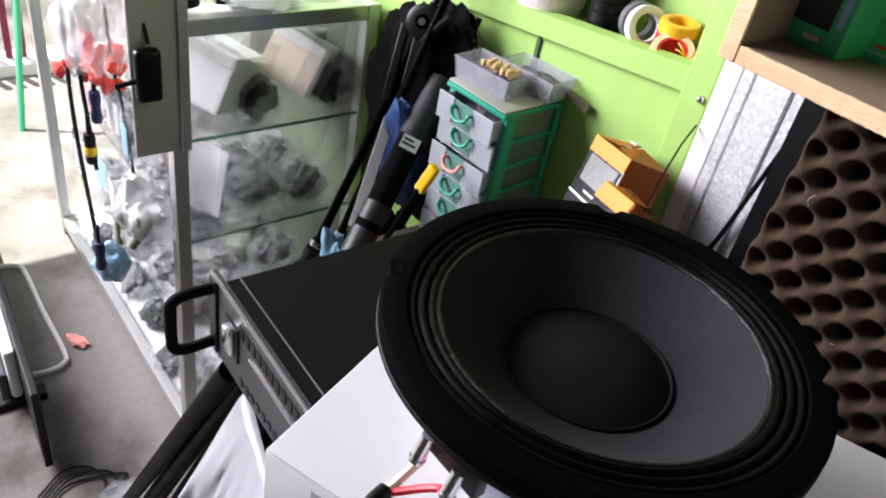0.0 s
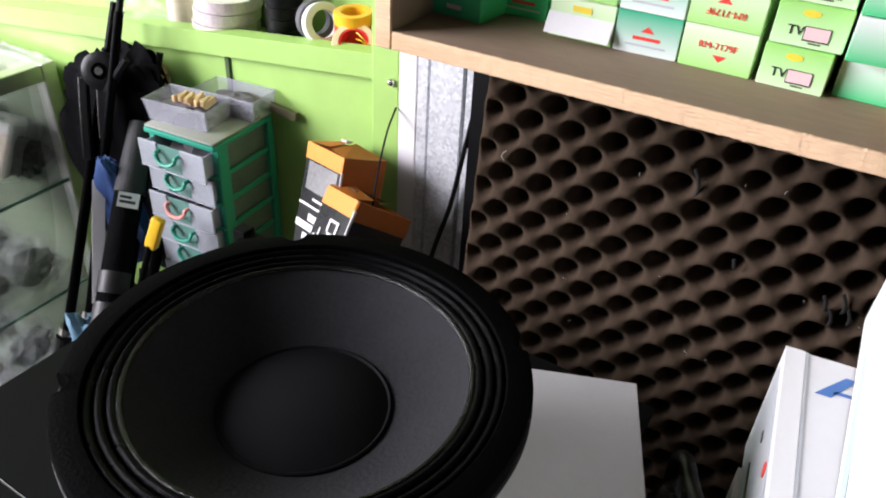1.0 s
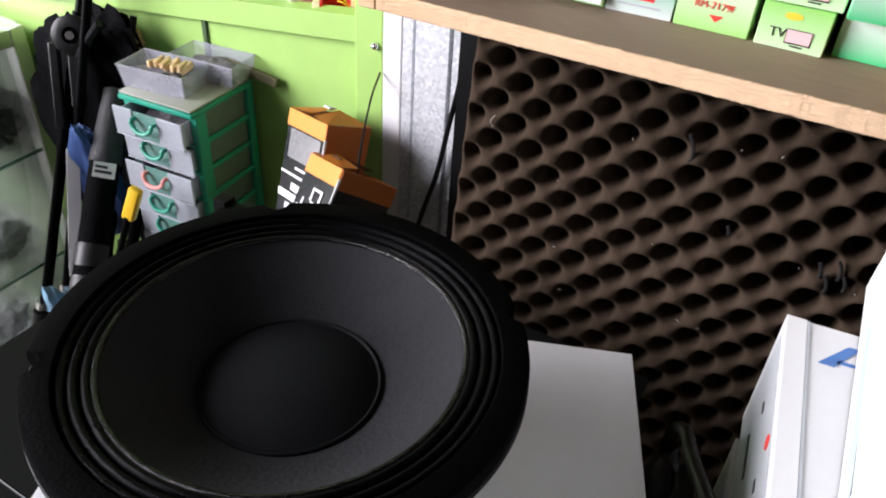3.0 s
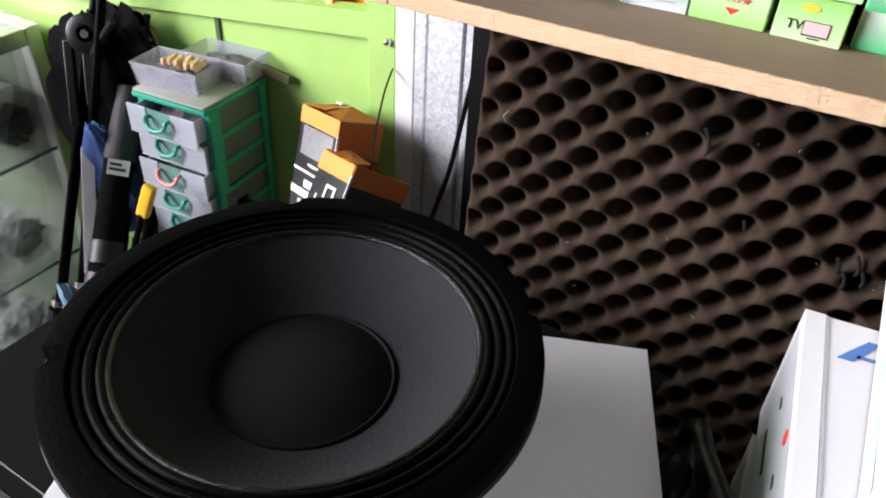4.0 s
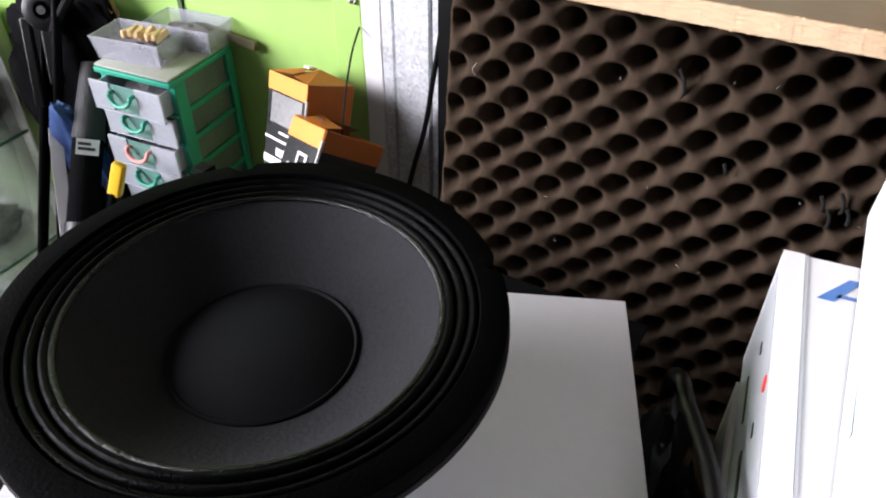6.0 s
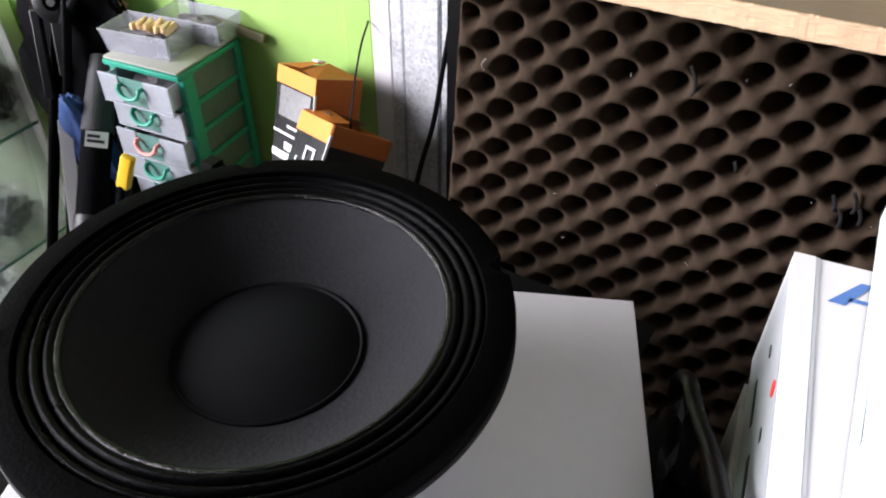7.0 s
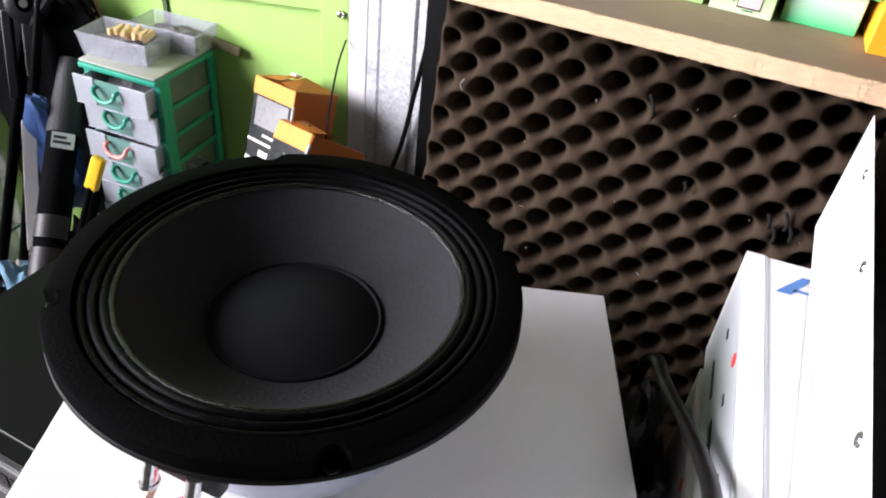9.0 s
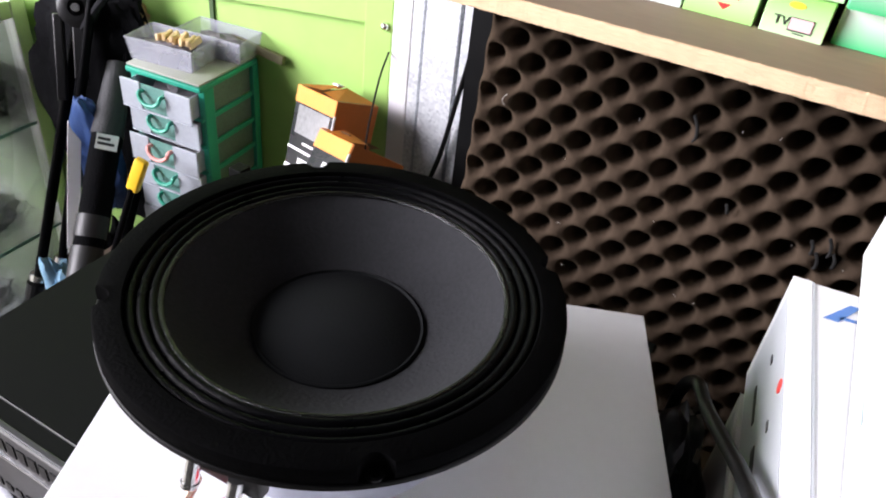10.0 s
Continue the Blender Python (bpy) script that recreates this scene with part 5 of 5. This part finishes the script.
d = B - A
part("tube_body", rod(A, A + d * 0.93, 0.018, 0.021, n=20), BLACK_CLOTH, tu, smooth=True)
part("wrapped_end", rod(A + d * 0.9, A + d * 1.02, 0.0225, 0.017, n=20), mat("grey_film", (0.035, 0.035, 0.037), 0.5, vary=0.4, scale=60, bump=0.4, spec=0.2), tu, "grey film over the end", True)
part("tape_band", rod(A + d * 0.64, A + d * 0.72, 0.0212, 0.022, n=20), DULL_TAPE, tu, "dull grey tape band", True)
part("tape_band", rod(A + d * 0.735, A + d * 0.77, 0.0218, 0.0224, n=20), DULL_TAPE, tu, "dull grey tape band", True)
part("clamp", rod(A + d * 0.5, A + d * 0.58, 0.024, 0.0255, n=18), BLACK, tu, smooth=True)
lb = part("label", box(-0.0145, 0.0145, -0.0232, -0.0224, -0.011, 0.011), PRINT_WHITE, tu, "white label with dark print", m=facing(A + d * 0.885, d))
for i in range(2):
    part("print_bar", box(-0.012, 0.004 + 0.006 * i, -0.0238, -0.0232, 0.002 - 0.007 * i, 0.006 - 0.007 * i), PRINT_BLACK, lb)
yh = thing("yellow_handled_tool", "long steel tool with a yellow plastic handle", "tool")
part("grip", box(-0.0085, 0.0085, -0.006, 0.006, 0, 0.05, 0.003, 3), YELLOW, yh, smooth=True, m=pose(-0.785, 0.612, 0.868, -8, 20, 10))
part("shaft", rod((-0.783, 0.61, 0.872), (-0.87, 0.56, 0.6), 0.0045, n=10), TUBE, yh, smooth=True)
tagged(part("brown_scrap", crumple(0.022, 0.012, 0.02, 77, 0.5, 3, 3), BROWN_CARD, m=pose(-0.93, 0.79, 1.0)), "scrap of brown cardboard behind the stands", "scrap")

# ---- floor: screen, wire frame, cables, bag, bars ----
tv = thing("flat_screen", "thin black-edged flat screen standing on edge on the floor", "screen", pose(-1.80, 0.185, 0, 0, 0, -4))
part("bezel", box(-0.55, 0.55, -0.016, 0.0, 0.02, 0.24, 0.003), BLACK, tv)
part("back_shell", box(-0.5, 0.36, -0.04, -0.0165, 0.05, 0.19, 0.008), WHITE_METAL, tv, "pale grey back shell")
part("lower_housing", box(-0.2, 0.35, -0.06, -0.0405, 0.04, 0.12, 0.006), BLACK_PANEL, tv)
part("foot", box(-0.34, -0.3, -0.1, 0.03, 0.0, 0.0195, 0.004), BLACK, tv)
part("foot", box(0.3, 0.34, -0.1, 0.03, 0.0, 0.0195, 0.004), BLACK, tv)
tagged(part("wire_frame", hose([(-1.98, 0.2, 0.012), (-1.97, 0.245, 0.012), (-1.93, 0.262, 0.012), (-1.75, 0.26, 0.012), (-1.58, 0.262, 0.012), (-1.545, 0.25, 0.012), (-1.535, 0.22, 0.012), (-1.54, 0.18, 0.012)], 0.006, 8, 6), WHITE_CORD, smooth=True), "bent white-coated wire frame lying on the floor", "wire frame")
tagged(part("pink_scrap", crumple(0.03, 0.015, 0.01, 51, 0.6, 3, 4, 0.3), PINK, m=pose(-1.61, 0.3, 0.0, 0, 0, 30)), "small crumpled pink wrapper on the concrete", "wrapper")
for i in range(3):
    o = 0.02 * i
    tagged(part("floor_cable", hose([(-1.2 + o, 0.1, 0.006), (-1.24 + o, 0.16, 0.006), (-1.22 + o, 0.21 + o, 0.006), (-1.16, 0.22 + o, 0.006), (-1.12, 0.18, 0.006), (-1.05, 0.2 + o, 0.008), (-0.9, 0.22 + o, 0.01)], 0.0028, 8), BLACK, smooth=True), "black cable looping on the concrete floor", "cable")


def draped_sheet():
    """A creased plastic sheet hanging from below the amplifier's front to the floor."""
    out = bmesh.new()
    nu, nv = 60, 80
    grid = []
    for j in range(nv + 1):
        v = j / nv
        row = []
        for i in range(nu + 1):
            u = i / nu
            p = Vector((-0.505 + 0.28 * u - 0.03 * v, 0.208 - 0.075 * u - 0.15 * min(1, v * 2.2) ** 0.8, 0.93 - 0.92 * v - 0.012 * u))
            f = noise.noise(Vector((u * 5 + v * 2.5, v * 1.6, 3))) + 0.5 * abs(noise.noise(Vector((u * 13 + v * 5, v * 5, 8)))) + 0.25 * noise.noise(Vector((u * 30, v * 22, 1)))
            k = min(1, v * 6)
            row.append(out.verts.new(p + Vector((0.012 * f * k, -0.032 * f * k, 0))))
        grid.append(row)
    for j in range(nv):
        for i in range(nu):
            out.faces.new((grid[j][i], grid[j][i + 1], grid[j + 1][i + 1], grid[j + 1][i]))
    return out


sheet = tagged(part("plastic_sheet", draped_sheet(), WHITE_BAG, smooth=True), "creased white translucent plastic sheet hanging before the table", "plastic sheet")
mod = sheet.modifiers.new("thickness", "SOLIDIFY")
mod.thickness = 0.0008
for i in range(6):
    y = 0.205 + i * 0.02
    tagged(part("black_bar", rod((-1.07 + i * 0.018, y + 0.015 * (i % 2), 0.012), (-0.575 + 0.012 * (i % 2), y + 0.02, 0.88 + 0.01 * i), 0.012, n=14), TUBE, smooth=True), "black metal stand tube leaning under the amplifier", "tube", group="tubes under the amplifier")
goods_bag(-1.08, 0.25, 0.0, 0.06, 0.05, 0.03, 64, None, "clear plastic bag on the floor by the cables")

# ---- outside ----
tagged(part("green_pole", rod((-2.73, 0.457, 0.0), (-2.9, 0.7, 1.9), 0.011, n=16), GREEN_POLE, smooth=True), "green painted pole outside the shop", "pole")
for i in range(5):
    tagged(part("maroon_slat", box(-0.01, 0.01, -0.012, 0.012, 0, 0.5, 0.003), DARK_RED, m=pose(-3.2, 0.44 + 0.05 * i, 0.06, 0, 4, 0)), "maroon painted gate slat", "gate slat", group="maroon gate outside")
tagged(part("gate_sill", box(-3.28, -3.14, 0.2, 1.6, 0.0, 0.06, 0.01), PLASTER), "pale kerb under the maroon gate", "kerb", kind="structure")
structure("backdrop", box(-9.2, -9.0, -12, 14, 0, 6), PLASTER, "plain pale building far across the yard", "backdrop")
